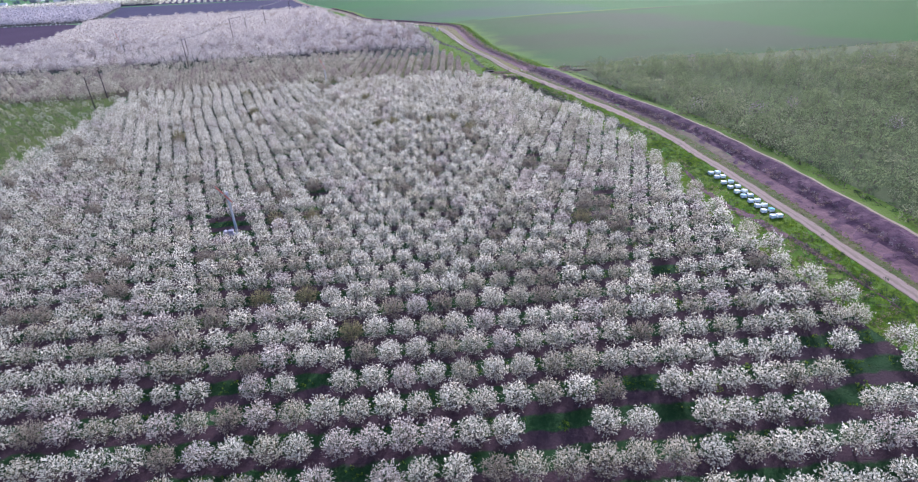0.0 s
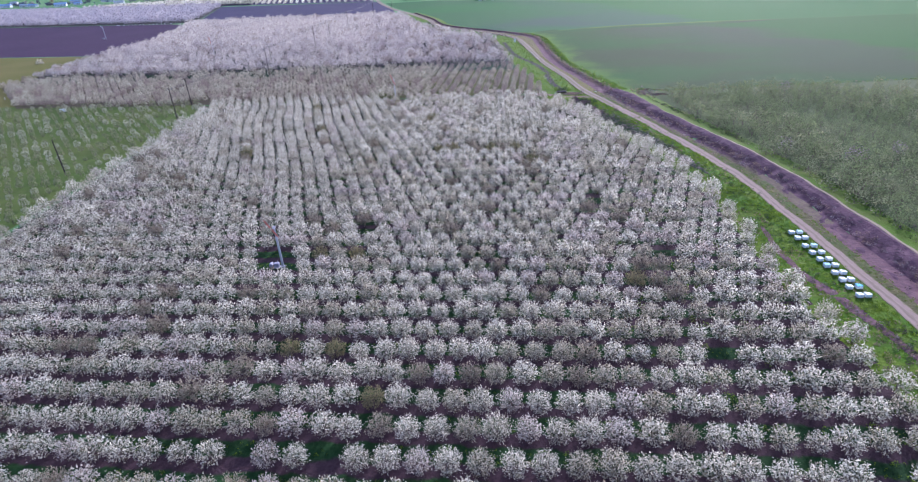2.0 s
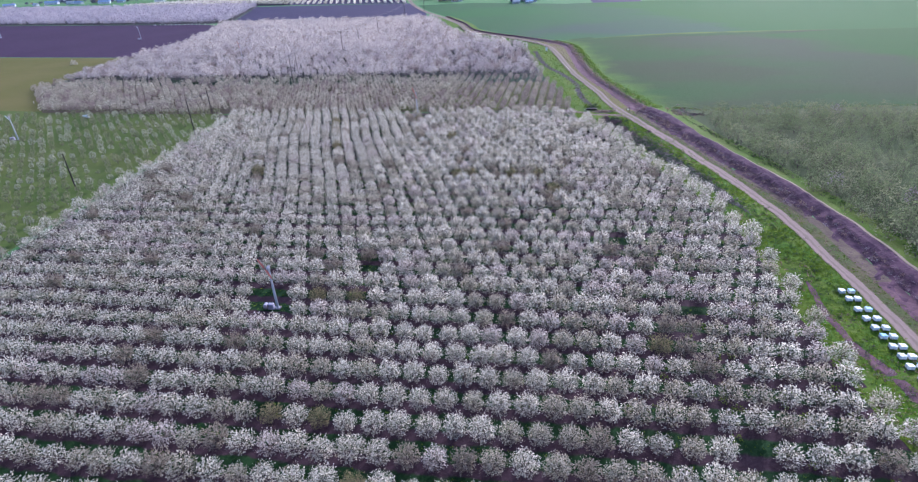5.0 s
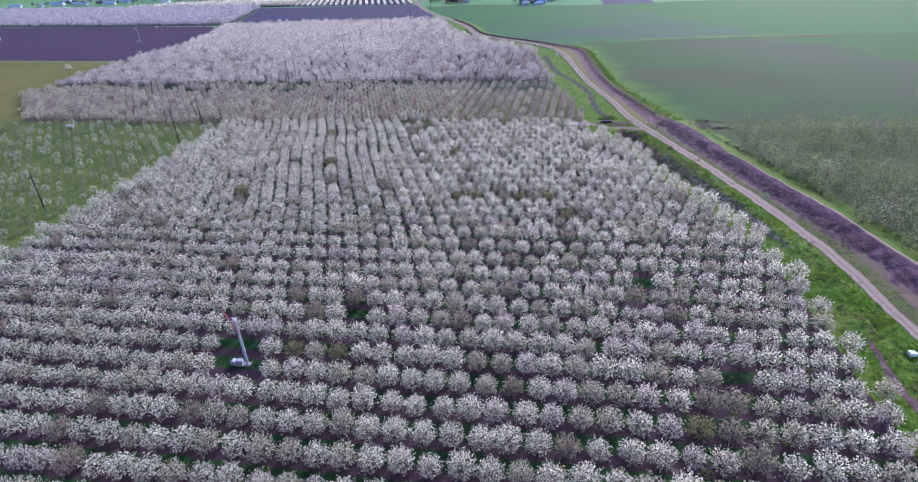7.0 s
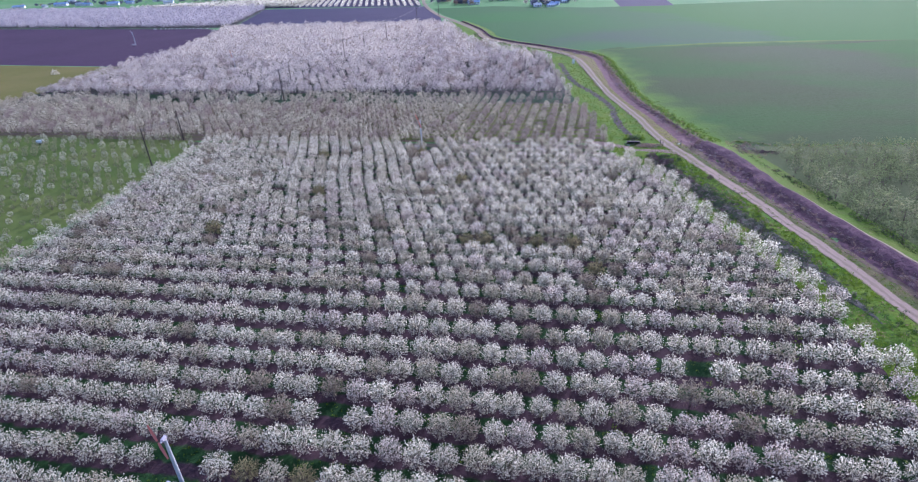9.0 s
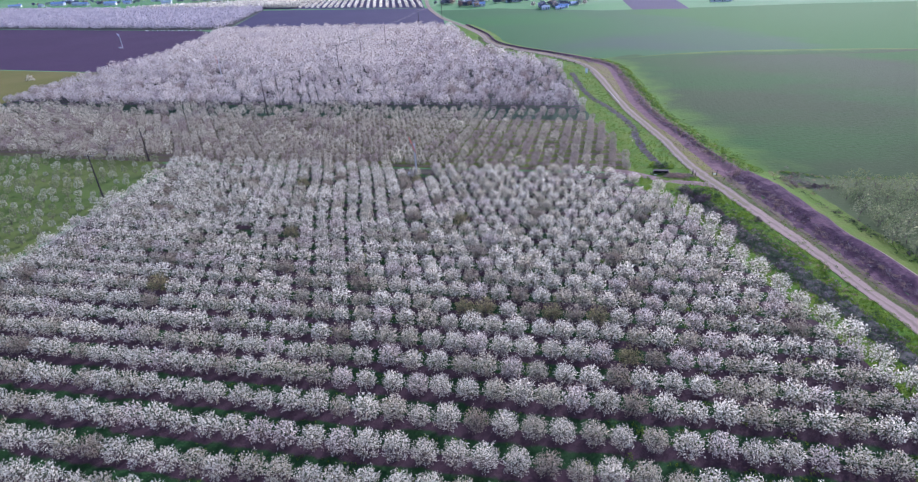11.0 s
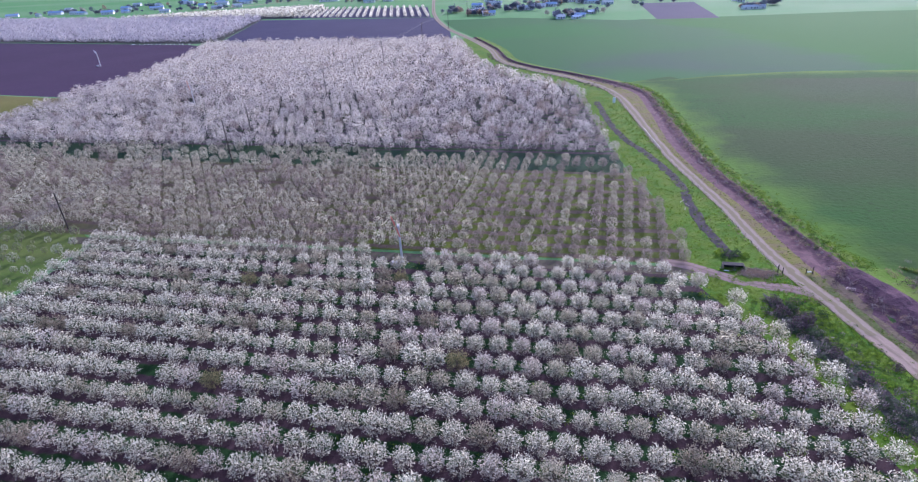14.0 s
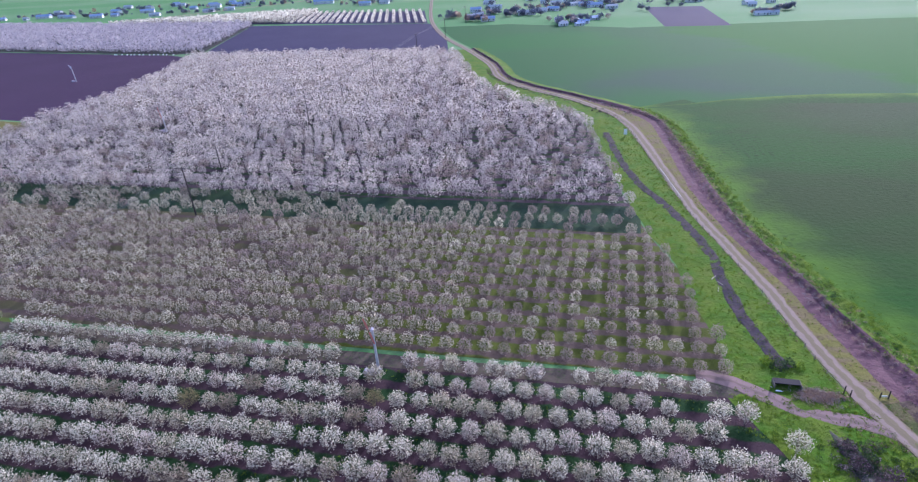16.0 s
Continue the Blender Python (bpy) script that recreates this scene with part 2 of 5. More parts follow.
def leafy(name, a, b, c, through_it=0.3):
    """Small leaves, petals or blades whose tint varies from tree to tree and from piece to piece."""
    n = Nodes(name, 0.8)
    t = n.math("FRACT", n.math("ADD", n.attr("tint"), n.thing()))
    base = n.mix(t, a, b)
    base = n.mix(n.span(n.island(), 0.40, 0.88), base, c)
    base = n.mix(n.math("MULTIPLY", n.span(n.noise(7.0, 2.0), 0.50, 0.66), 0.35), base, c)
    return n.petals(base, through_it)


M_BLOSSOM = leafy("white_blossom", (0.87, 0.83, 0.72), (0.74, 0.70, 0.60), (0.19, 0.165, 0.12), 0.58)
M_BLOSSOM_PALE = leafy("fading_blossom", (0.69, 0.65, 0.53), (0.58, 0.53, 0.44), (0.19, 0.16, 0.105), 0.5)
M_BLOSSOM_THIN = leafy("thin_blossom", (0.56, 0.50, 0.47), (0.46, 0.40, 0.385), (0.22, 0.17, 0.155))
M_BLOSSOM_GREY = leafy("sparse_greyish_blossom", (0.505, 0.46, 0.38), (0.43, 0.385, 0.32), (0.30, 0.26, 0.195), 0.48)
M_TWIG_MAUVE = leafy("bare_mauve_twigs", (0.385, 0.325, 0.285), (0.33, 0.275, 0.245), (0.24, 0.18, 0.175), 0.45)
M_BLOSSOM_PINK = leafy("pinkish_blossom", (0.78, 0.72, 0.655), (0.66, 0.60, 0.545), (0.23, 0.18, 0.15), 0.55)
# far crowns: distance haze is mixed into these two flat greyish tints
M_FAR_BLOSSOM = leafy("hazed_greyish_blossom", (0.47, 0.43, 0.47), (0.41, 0.375, 0.415), (0.35, 0.32, 0.36), 0.5)
M_FAR_BLOSSOM_PALE = leafy("hazed_pale_blossom", (0.56, 0.51, 0.54), (0.50, 0.455, 0.48), (0.40, 0.36, 0.39), 0.5)
M_BLOSSOM_LILAC = leafy("lilac_white_blossom", (0.62, 0.57, 0.52), (0.54, 0.49, 0.45), (0.42, 0.36, 0.35), 0.55)
M_BLOSSOM_ASH = leafy("ashen_blossom", (0.56, 0.515, 0.485), (0.48, 0.435, 0.415), (0.38, 0.325, 0.335), 0.5)
M_TWIG_LILAC = leafy("lilac_grey_twigs", (0.455, 0.405, 0.385), (0.38, 0.335, 0.325), (0.29, 0.24, 0.255), 0.48)
M_TWIG_BROWN = leafy("bare_brown_twigs", (0.44, 0.385, 0.30), (0.37, 0.32, 0.25), (0.20, 0.155, 0.12), 0.35)
M_TWIG_OLIVE = leafy("budding_olive_twigs", (0.20, 0.235, 0.115), (0.18, 0.215, 0.10), (0.145, 0.165, 0.085), 0.5)
M_TWIG_BUDS = leafy("olive_brown_budding_twigs", (0.33, 0.285, 0.155), (0.28, 0.25, 0.125), (0.15, 0.125, 0.075), 0.3)
M_BUDDING_PALE = leafy("pale_budding_twigs", (0.43, 0.42, 0.33), (0.36, 0.355, 0.27), (0.28, 0.28, 0.19), 0.45)
M_OLIVE_PALE = leafy("pale_olive_buds", (0.25, 0.26, 0.155), (0.225, 0.235, 0.135), (0.17, 0.175, 0.10), 0.5)
M_MAUVE = leafy("mauve_twigs", (0.40, 0.34, 0.34), (0.33, 0.27, 0.28), (0.19, 0.145, 0.15), 0.25)
M_LEAF = leafy("young_green_leaf", (0.20, 0.28, 0.028), (0.16, 0.245, 0.028), (0.10, 0.16, 0.022), 0.5)
M_LEAF_DARK = leafy("dark_shrub_leaf", (0.06, 0.10, 0.04), (0.075, 0.11, 0.055), (0.035, 0.055, 0.035), 0.4)
M_LEAF_MID = leafy("lush_nettle_leaf", (0.11, 0.20, 0.026), (0.085, 0.15, 0.028), (0.05, 0.09, 0.025), 0.4)
# leaf colour lightened towards blue to imitate haze over the village
M_LEAF_BLUE = leafy("hazed_tree_leaf", (0.12, 0.14, 0.20), (0.15, 0.15, 0.21), (0.09, 0.10, 0.15))
M_BRAMBLE = leafy("purple_bramble", (0.15, 0.10, 0.115), (0.19, 0.125, 0.13), (0.085, 0.06, 0.075), 0.1)
M_DRYWEED = leafy("dry_tan_weed", (0.44, 0.33, 0.23), (0.38, 0.26, 0.22), (0.22, 0.15, 0.13), 0.35)


def plain(name, colour, rough=0.6, metal=0.0, vary=0.25, scale=3.0):
    n = Nodes(name, rough)
    n.bsdf.inputs["Metallic"].default_value = metal
    return n.done(n.mix(n.math("MULTIPLY", n.noise(scale, 4), vary * 2), colour, [c * (1 - vary) for c in colour]))


M_BARK = plain("cherry_bark", (0.17, 0.125, 0.12), 0.9, 0, 0.4, 6)
M_POLE = plain("creosoted_pole_wood", (0.06, 0.05, 0.05), 0.9, 0, 0.3, 4)
M_STEEL = plain("galvanised_steel", (0.48, 0.49, 0.53), 0.5, 0.2, 0.2, 4)
M_WHITE = plain("white_paint", (0.80, 0.80, 0.80), 0.5, 0, 0.08, 5)
M_HIVE_BLUE = plain("pale_blue_paint", (0.36, 0.58, 0.78), 0.5, 0, 0.1, 5)
M_HIVE_SKY = plain("bright_blue_paint", (0.12, 0.45, 0.70), 0.5, 0, 0.1, 5)
M_WOOD = plain("weathered_wood", (0.24, 0.20, 0.18), 0.9, 0, 0.35, 5)
M_RED = plain("faded_red_paint", (0.50, 0.16, 0.13), 0.5, 0, 0.2, 5)
M_GREY = plain("grey_machine_paint", (0.40, 0.37, 0.44), 0.5, 0, 0.2, 3)
M_TANK = plain("dull_white_tank", (0.38, 0.36, 0.42), 0.5, 0, 0.15, 3)
M_CONCRETE = plain("concrete", (0.24, 0.21, 0.21), 0.9, 0, 0.25, 3)
M_RUBBLE = plain("pale_pink_rubble", (0.50, 0.36, 0.36), 0.9, 0, 0.35, 4)
M_TANK_PALE = plain("pale_pipe_plastic", (0.62, 0.56, 0.50), 0.6, 0, 0.15, 3)
M_BONE = plain("bleached_wood", (0.55, 0.48, 0.45), 0.9, 0, 0.3, 6)
M_DARK = plain("dark_hollow", (0.03, 0.028, 0.03), 0.9, 0, 0.2, 3)
M_ROOF_DARK = plain("tarred_roof", (0.04, 0.034, 0.042), 0.8, 0, 0.3, 2)
M_WIRE = plain("overhead_wire", (0.16, 0.15, 0.17), 0.5, 0.5, 0.1, 3)
M_ROOF_BLUE = plain("blue_metal_roof", (0.34, 0.42, 0.62), 0.4, 0, 0.2, 0.5)
M_ROOF_GREY = plain("grey_roof", (0.50, 0.50, 0.56), 0.6, 0, 0.2, 0.5)
M_WALL = plain("pale_house_wall", (0.70, 0.69, 0.72), 0.7, 0, 0.1, 0.5)
M_PANE = plain("dark_window_pane", (0.16, 0.18, 0.24), 0.15, 0, 0.2, 1)


# ---------------------------------------------------------------- mesh helpers
def mesh_object(name, verts, faces, mats, index=None, parent=None, tint=None):
    me = bpy.data.meshes.new(name)
    verts = np.asarray(verts, dtype=np.float32).reshape(-1, 3)
    if isinstance(faces, np.ndarray):
        nf, k = faces.shape
        me.vertices.add(len(verts))
        me.vertices.foreach_set("co", verts.ravel())
        me.loops.add(nf * k)
        me.loops.foreach_set("vertex_index", faces.astype(np.int32).ravel())
        me.polygons.add(nf)
        me.polygons.foreach_set("loop_start", np.arange(0, nf * k, k, dtype=np.int32))
        me.update(calc_edges=True)
    else:
        me.from_pydata(verts.tolist(), [], faces)
    for m in mats:
        me.materials.append(m)
    if index is not None:
        me.polygons.foreach_set("material_index", np.asarray(index, dtype=np.int32))
    if tint is not None:
        me.attributes.new("tint", "FLOAT", "POINT").data.foreach_set("value", np.asarray(tint, dtype=np.float32))
    me.update()
    ob = new(name, me)
    ob.parent = parent
    return ob


def part(name, bm, material, parent, label=""):
    me = bpy.data.meshes.new(name)
    bm.to_mesh(me)
    bm.free()
    me.materials.append(material)
    ob = new(name, me)
    ob.parent = parent
    if label:
        ob["label"] = label
    return ob


def box_bm(sx, sy, sz, at=(0, 0, 0), bevel=0.0, turn=None):
    """A box that stands on at."""
    bm = bmesh.new()
    bmesh.ops.create_cube(bm, size=1)
    bmesh.ops.scale(bm, vec=(sx, sy, sz), verts=bm.verts)
    if bevel:
        bmesh.ops.bevel(bm, geom=bm.edges[:], offset=bevel, segments=1, affect="EDGES")
    bmesh.ops.translate(bm, vec=(0, 0, sz / 2), verts=bm.verts)
    if turn is not None:
        bmesh.ops.rotate(bm, cent=(0, 0, 0), matrix=turn, verts=bm.verts)
    bmesh.ops.translate(bm, vec=at, verts=bm.verts)
    return bm


def tube_bm(points, radii, sides=8):
    """A tapered tube along points, closed at its ends."""
    bm = bmesh.new()
    rings = []
    pts = [Vector(p) for p in points]
    for i, p in enumerate(pts):
        d = (pts[min(i + 1, len(pts) - 1)] - pts[max(i - 1, 0)]).normalized()
        a = d.orthogonal().normalized()
        b = d.cross(a)
        rings.append([bm.verts.new(p + radii[i] * (a * math.cos(2 * math.pi * k / sides) + b * math.sin(2 * math.pi * k / sides))) for k in range(sides)])
    for r, s in zip(rings, rings[1:]):
        for k in range(sides):
            bm.faces.new((r[k], r[(k + 1) % sides], s[(k + 1) % sides], s[k]))
    bm.faces.new(rings[0][::-1])
    bm.faces.new(rings[-1])
    return bm


def join_bm(*parts_):
    out = bmesh.new()
    for b in parts_:
        me = bpy.data.meshes.new("tmp")
        b.to_mesh(me)
        b.free()
        out.from_mesh(me)
        bpy.data.meshes.remove(me)
    return out


def smooth_line(points, step=4.0):
    """A Catmull-Rom curve through points, cut into even steps."""
    p = np.array([points[0], *points, points[-1]], dtype=float)
    out = []
    for i in range(1, len(p) - 2):
        n = max(1, int(np.linalg.norm(p[i + 1] - p[i]) / step))
        for k in range(n):
            t = k / n
            a, b, c, d = p[i - 1], p[i], p[i + 1], p[i + 2]
            out.append(0.5 * (2 * b + (c - a) * t + (2 * a - 5 * b + 4 * c - d) * t * t + (3 * b - a - 3 * c + d) * t ** 3))
    out.append(p[-1])
    return np.array(out)


def beside(line, d):
    """The line moved d metres to its right."""
    t = np.gradient(line, axis=0)
    t /= np.linalg.norm(t, axis=1)[:, None]
    return line + d * np.c_[t[:, 1], -t[:, 0]]


def wander(q):
    """The ground's small irregularity: where a plan point really lies."""
    d = [0.55 * noise.noise((q[0] * 0.11, q[1] * 0.11, z)) + 0.30 * noise.noise((q[0] * 0.45, q[1] * 0.45, z)) for z in (1.0, 9.0)]
    return np.array([q[0] + d[0], q[1] + d[1]])


def strip(name, left, right, profile, material, label, rough=0.0, lift=0.0):
    """A strip of ground between two lines of equal length; profile: rows of (share of the width, height)."""
    n, m = len(left), len(profile)
    verts, uvs = [], []
    run = 0.0
    for i in range(n):
        if i:
            run += float(np.linalg.norm(left[i] - left[i - 1]))
        for s, z in profile:
            q = wander(left[i] * (1 - s) + right[i] * s)
            wob = rough * noise.noise((q[0] * 0.35, q[1] * 0.35, 3.0)) if 0 < s < 1 else 0
            verts.append((q[0], q[1], z + lift + wob))
            uvs.append((s, run))
    faces = [(i * m + j, i * m + j + 1, (i + 1) * m + j + 1, (i + 1) * m + j) for i in range(n - 1) for j in range(m - 1)]
    ob = mesh_object(name, verts, faces, [material])
    layer = ob.data.uv_layers.new(name="UVMap")
    idx = np.zeros(len(ob.data.loops), dtype=np.int32)
    ob.data.loops.foreach_get("vertex_index", idx)
    layer.data.foreach_set("uv", np.array(uvs, dtype=np.float32)[idx].ravel())
    return tagged(ob, label, "ground", kind="structure")


def sheet(name, outline, z, material, label, category="ground"):
    bm = bmesh.new()
    bm.faces.new([bm.verts.new((x, y, z)) for x, y in outline])
    bmesh.ops.triangulate(bm, faces=bm.faces[:])
    for f in bm.faces:
        if f.normal.z < 0:
            f.normal_flip()
    ob = part(name, bm, material, None)
    return tagged(ob, label, category, kind="structure")


def inside(x, y, outline):
    hit, j = False, len(outline) - 1
    for i in range(len(outline)):
        (xa, ya), (xb, yb) = outline[i], outline[j]
        if (ya > y) != (yb > y) and x < (xb - xa) * (y - ya) / (yb - ya) + xa:
            hit = not hit
        j = i
    return hit


# ---------------------------------------------------------------- trees
def crown_points(rng, rays, per_ray, radius, centre, squash=0.92, size=(0.16, 0.34), inner=0.34, spread=0.13, slim=0.34):
    """Loose slim triangles set along branches that fan out from the trunk: verts (n*3, 3)."""
    k = np.arange(rays)
    z = 1 - (k + 0.5) / rays * 1.72
    turn = k * 2.39996 + rng.normal(size=rays) * 0.25
    flat = np.sqrt(np.maximum(0.0, 1 - z * z))
    d = np.c_[np.cos(turn) * flat, np.sin(turn) * flat, z] + rng.normal(size=(rays, 3)) * 0.08
    d /= np.linalg.norm(d, axis=1)[:, None]
    reach = radius * (0.88 + 0.18 * rng.random(rays))
    base = np.array([0, 0, centre - 0.5 * radius])
    tips = np.array([0, 0, centre]) + d * reach[:, None] * np.array([1, 1, squash])
    s = inner + (1.02 - inner) * rng.random((rays, per_ray)) ** 0.7
    way = np.repeat((tips - base)[:, None, :], per_ray, axis=1)
    p = (base + way * s[:, :, None]).reshape(-1, 3) + rng.normal(size=(rays * per_ray, 3)) * spread
    n = len(p)
    a = way.reshape(-1, 3) / np.linalg.norm(way.reshape(-1, 3), axis=1)[:, None] + rng.normal(size=(n, 3)) * 0.55
    a /= np.linalg.norm(a, axis=1)[:, None]
    b = np.cross(a, rng.normal(size=(n, 3)))
    b /= np.linalg.norm(b, axis=1)[:, None]
    w = (size[0] + (size[1] - size[0]) * rng.random(n))[:, None]
    tri = np.stack([p + a * w * 0.95, p - a * w * 0.45 + b * w * slim, p - a * w * 0.45 - b * w * slim], axis=1)
    tri[:, :, 2] = np.maximum(tri[:, :, 2], 0.15)
    return tri.reshape(-1, 3), base, tips


def twig_points(rng, base, tips, width=0.05, both=False):
    """Each branch as one long, thin blade, or two that cross."""
    n = len(tips)
    side = rng.normal(size=(n, 3))
    side /= np.linalg.norm(side, axis=1)[:, None]
    root = np.repeat(base[None, :], n, axis=0) + rng.normal(size=(n, 3)) * 0.08
    one = np.stack([root + side * width, root - side * width, tips], axis=1)
    up = np.cross(side, tips - root)
    up /= np.linalg.norm(up, axis=1)[:, None] + 1e-6
    two = np.stack([root + up * width, root - up * width, tips], axis=1)
    return (np.concatenate([one, two]) if both else one).reshape(-1, 3)


def trunk_points(height, radius, sides=5):
    a = np.arange(sides) * 2 * math.pi / sides
    low = np.c_[np.cos(a) * radius, np.sin(a) * radius, np.zeros(sides)]
    top = np.c_[np.cos(a) * radius * 0.7, np.sin(a) * radius * 0.7, np.full(sides, height)]
    tri = []
    for k in range(sides):
        j = (k + 1) % sides
        tri += [low[k], low[j], top[j], low[k], top[j], top[k]]
    return np.array(tri)


def ball_kind(seed, count, radius, centre, size, uneven=0.10, core=0.70):
    """A close-pruned round crown: flakes in the outer shell of a ball, on a short trunk with a fan of limbs."""
    rng = np.random.default_rng(seed)
    k = np.arange(count)
    z = 1 - (k + 0.5) / count * 1.8
    turn = k * 2.39996
    flat = np.sqrt(np.maximum(0.0, 1 - z * z))
    d = np.c_[np.cos(turn) * flat, np.sin(turn) * flat, z] + rng.normal(size=(count, 3)) * 0.06
    lump = np.array([uneven * noise.noise((float(q[0]) * 1.7 + seed, float(q[1]) * 1.7, float(q[2]) * 1.7)) for q in d])
    p = np.array([0, 0, centre]) + d * (radius * (core + (1.02 - core) * np.sqrt(rng.random(count)) + lump))[:, None]
    a = rng.normal(size=(count, 3)) + d * 0.4
    a /= np.linalg.norm(a, axis=1)[:, None]
    b = np.cross(a, rng.normal(size=(count, 3)))
    b /= np.linalg.norm(b, axis=1)[:, None]
    w = (size[0] + (size[1] - size[0]) * rng.random(count))[:, None]
    crown = np.stack([p + a * w, p - a * w * 0.5 + b * w * 0.5, p - a * w * 0.5 - b * w * 0.5], axis=1)
    base = np.array([0, 0, centre - 0.7 * radius])
    tips = np.array([0, 0, centre]) + d[:: max(1, count // 14)] * radius * 0.9
    wood = np.concatenate([trunk_points(base[2] + 0.1, 0.09), twig_points(rng, base, tips, 0.03)])
    return crown.reshape(-1, 3), wood


def tree_kind(seed, rays, per_ray, radius, centre, **more):
    """Crown triangles and wood triangles of one tree."""
    rng = np.random.default_rng(seed)
    crown, base, tips = crown_points(rng, rays, per_ray, radius, centre, **more)
    wood = np.concatenate([trunk_points(base[2] + 0.15, 0.11 * radius / 2), twig_points(rng, base, tips, 0.010 * radius + 0.004)])
    return crown, wood


def join_trees(name, kinds, places, mats, label, category, seed=1, group=""):
    """Many trees in one mesh. places: rows of (x, y, kind, material slot of the crown, size)."""
    rng = np.random.default_rng(seed)
    vs, mi, ti = [], [], []
    for x, y, kind, slot, size in places:
        crown, wood = kinds[kind]
        a = rng.random() * 2 * math.pi
        c, s = math.cos(a) * size, math.sin(a) * size
        rot = np.array([[c, s, 0], [-s, c, 0], [0, 0, size * (0.92 + 0.16 * rng.random())]])
        t = rng.random()
        for arr, m in ((crown, slot), (wood, len(mats) - 1)):
            vs.append(arr @ rot + np.array([x, y, 0.0]))
            mi.append(np.full(len(arr) // 3, m, dtype=np.int32))
            ti.append(np.full(len(arr), t, dtype=np.float32))
    v = np.concatenate(vs)
    ob = mesh_object(name, v, np.arange(len(v)).reshape(-1, 3), mats, np.concatenate(mi), None, np.concatenate(ti))
    return tagged(ob, label, category, kind="stuff")


def clump_kind(seed, count, radius, height, size, blade=False):
    """A low shrub or tuft of loose triangles on the ground."""
    rng = np.random.default_rng(seed)
    a = rng.random(count) * 2 * math.pi
    r = radius * np.sqrt(rng.random(count))
    z = height * rng.random(count) * np.sqrt(np.maximum(0.05, 1 - (r / radius) ** 2))
    p = np.c_[np.cos(a) * r, np.sin(a) * r, z]
    w = (size * (0.6 + 0.8 * rng.random(count)))[:, None]
    d = rng.normal(size=(count, 3))
    if blade:
        d[:, 2] = np.abs(d[:, 2]) + 1.2
    d /= np.linalg.norm(d, axis=1)[:, None]
    e = np.cross(d, rng.normal(size=(count, 3)))
    e /= np.linalg.norm(e, axis=1)[:, None]
    k = 0.25 if blade else 0.5
    tri = np.stack([p + d * w, p + e * w * k, p - e * w * k], axis=1)
    tri[:, :, 2] = np.maximum(tri[:, :, 2], -0.02)
    return tri.reshape(-1, 3), np.zeros((0, 3))


def scatter(name, kinds, places, mats, label, category, seed=2):
    """Shrubs or tufts in one mesh. places: rows of (x, y, z, kind, slot, size)."""
    rng = np.random.default_rng(seed)
    vs, mi, ti = [], [], []
    for x, y, z, kind, slot, size in places:
        arr = kinds[kind][0]
        a = rng.random() * 2 * math.pi
        c, s = math.cos(a) * size, math.sin(a) * size
        vs.append(arr @ np.array([[c, s, 0], [-s, c, 0], [0, 0, size]]) + np.array([x, y, z]))
        mi.append(np.full(len(arr) // 3, slot, dtype=np.int32))
        ti.append(np.full(len(arr), rng.random(), dtype=np.float32))
    v = np.concatenate(vs)
    ob = mesh_object(name, v, np.arange(len(v)).reshape(-1, 3), mats, np.concatenate(mi), None, np.concatenate(ti))
    return tagged(ob, label, category, kind="stuff")


# ---------------------------------------------------------------- plan
ROAD = smooth_line([(74, -120), (76, -40), (77, 20), (77.5, 63), (77.5, 104), (76.4, 137), (75.0, 158), (71.5, 179), (65.3, 206.5), (57.6, 235),
                    (49.6, 265), (46.8, 283), (44, 305), (38, 338), (34, 375), (31.5, 405), (28.5, 432), (20, 453), (3, 478), (-22, 506), (-38, 533),
                    (-50, 579), (-75, 643), (-104, 711), (-138, 824), (-172, 988), (-230, 1300), (-330, 1800)], 2.0)


def cut(line, y0, y1):
    return line[(line[:, 1] >= y0) & (line[:, 1] <= y1)]


ORCHARD = [(-129, -20), (-129, 270), (0, 263), (27, 262), (33, 252), (39, 240), (44, 228), (48, 210), (56, 186), (61, 165), (63.5, 145), (63.5, 120), (62.5, 95), (65, 70), (67, 40), (66, -20)]
THIN = [(-138, 274), (30, 266), (28, 285), (26, 305), (21, 325), (19, 338), (-112, 347), (-290, 361), (-292, 340), (-240, 284)]
DENSE = [(-292, 362), (-112, 348), (20, 339), (17, 352), (14, 385), (10.5, 426), (6, 446), (-9, 463), (-29, 482), (-51, 520), (-65, 572), (-82, 622), (-92, 630), (-170, 635), (-320, 650), (-305, 600), (-285, 500), (-290, 440)]
YOUNG = [(-131, 60), (-131, 270), (-140, 276), (-248, 288), (-330, 300), (-330, 60)]
RIGHT = [(99, -20), (98, 100), (95, 128), (91, 158), (82, 200), (77, 235), (71, 262), (240, 262), (420, 262), (420, -20)]
MEADOW_EDGE = [(97, -20), (96.5, 100), (94.2, 128), (91, 158), (83, 200), (79.5, 232), (79.5, 252), (84, 259), (240, 259), (420, 259), (420, -20)]

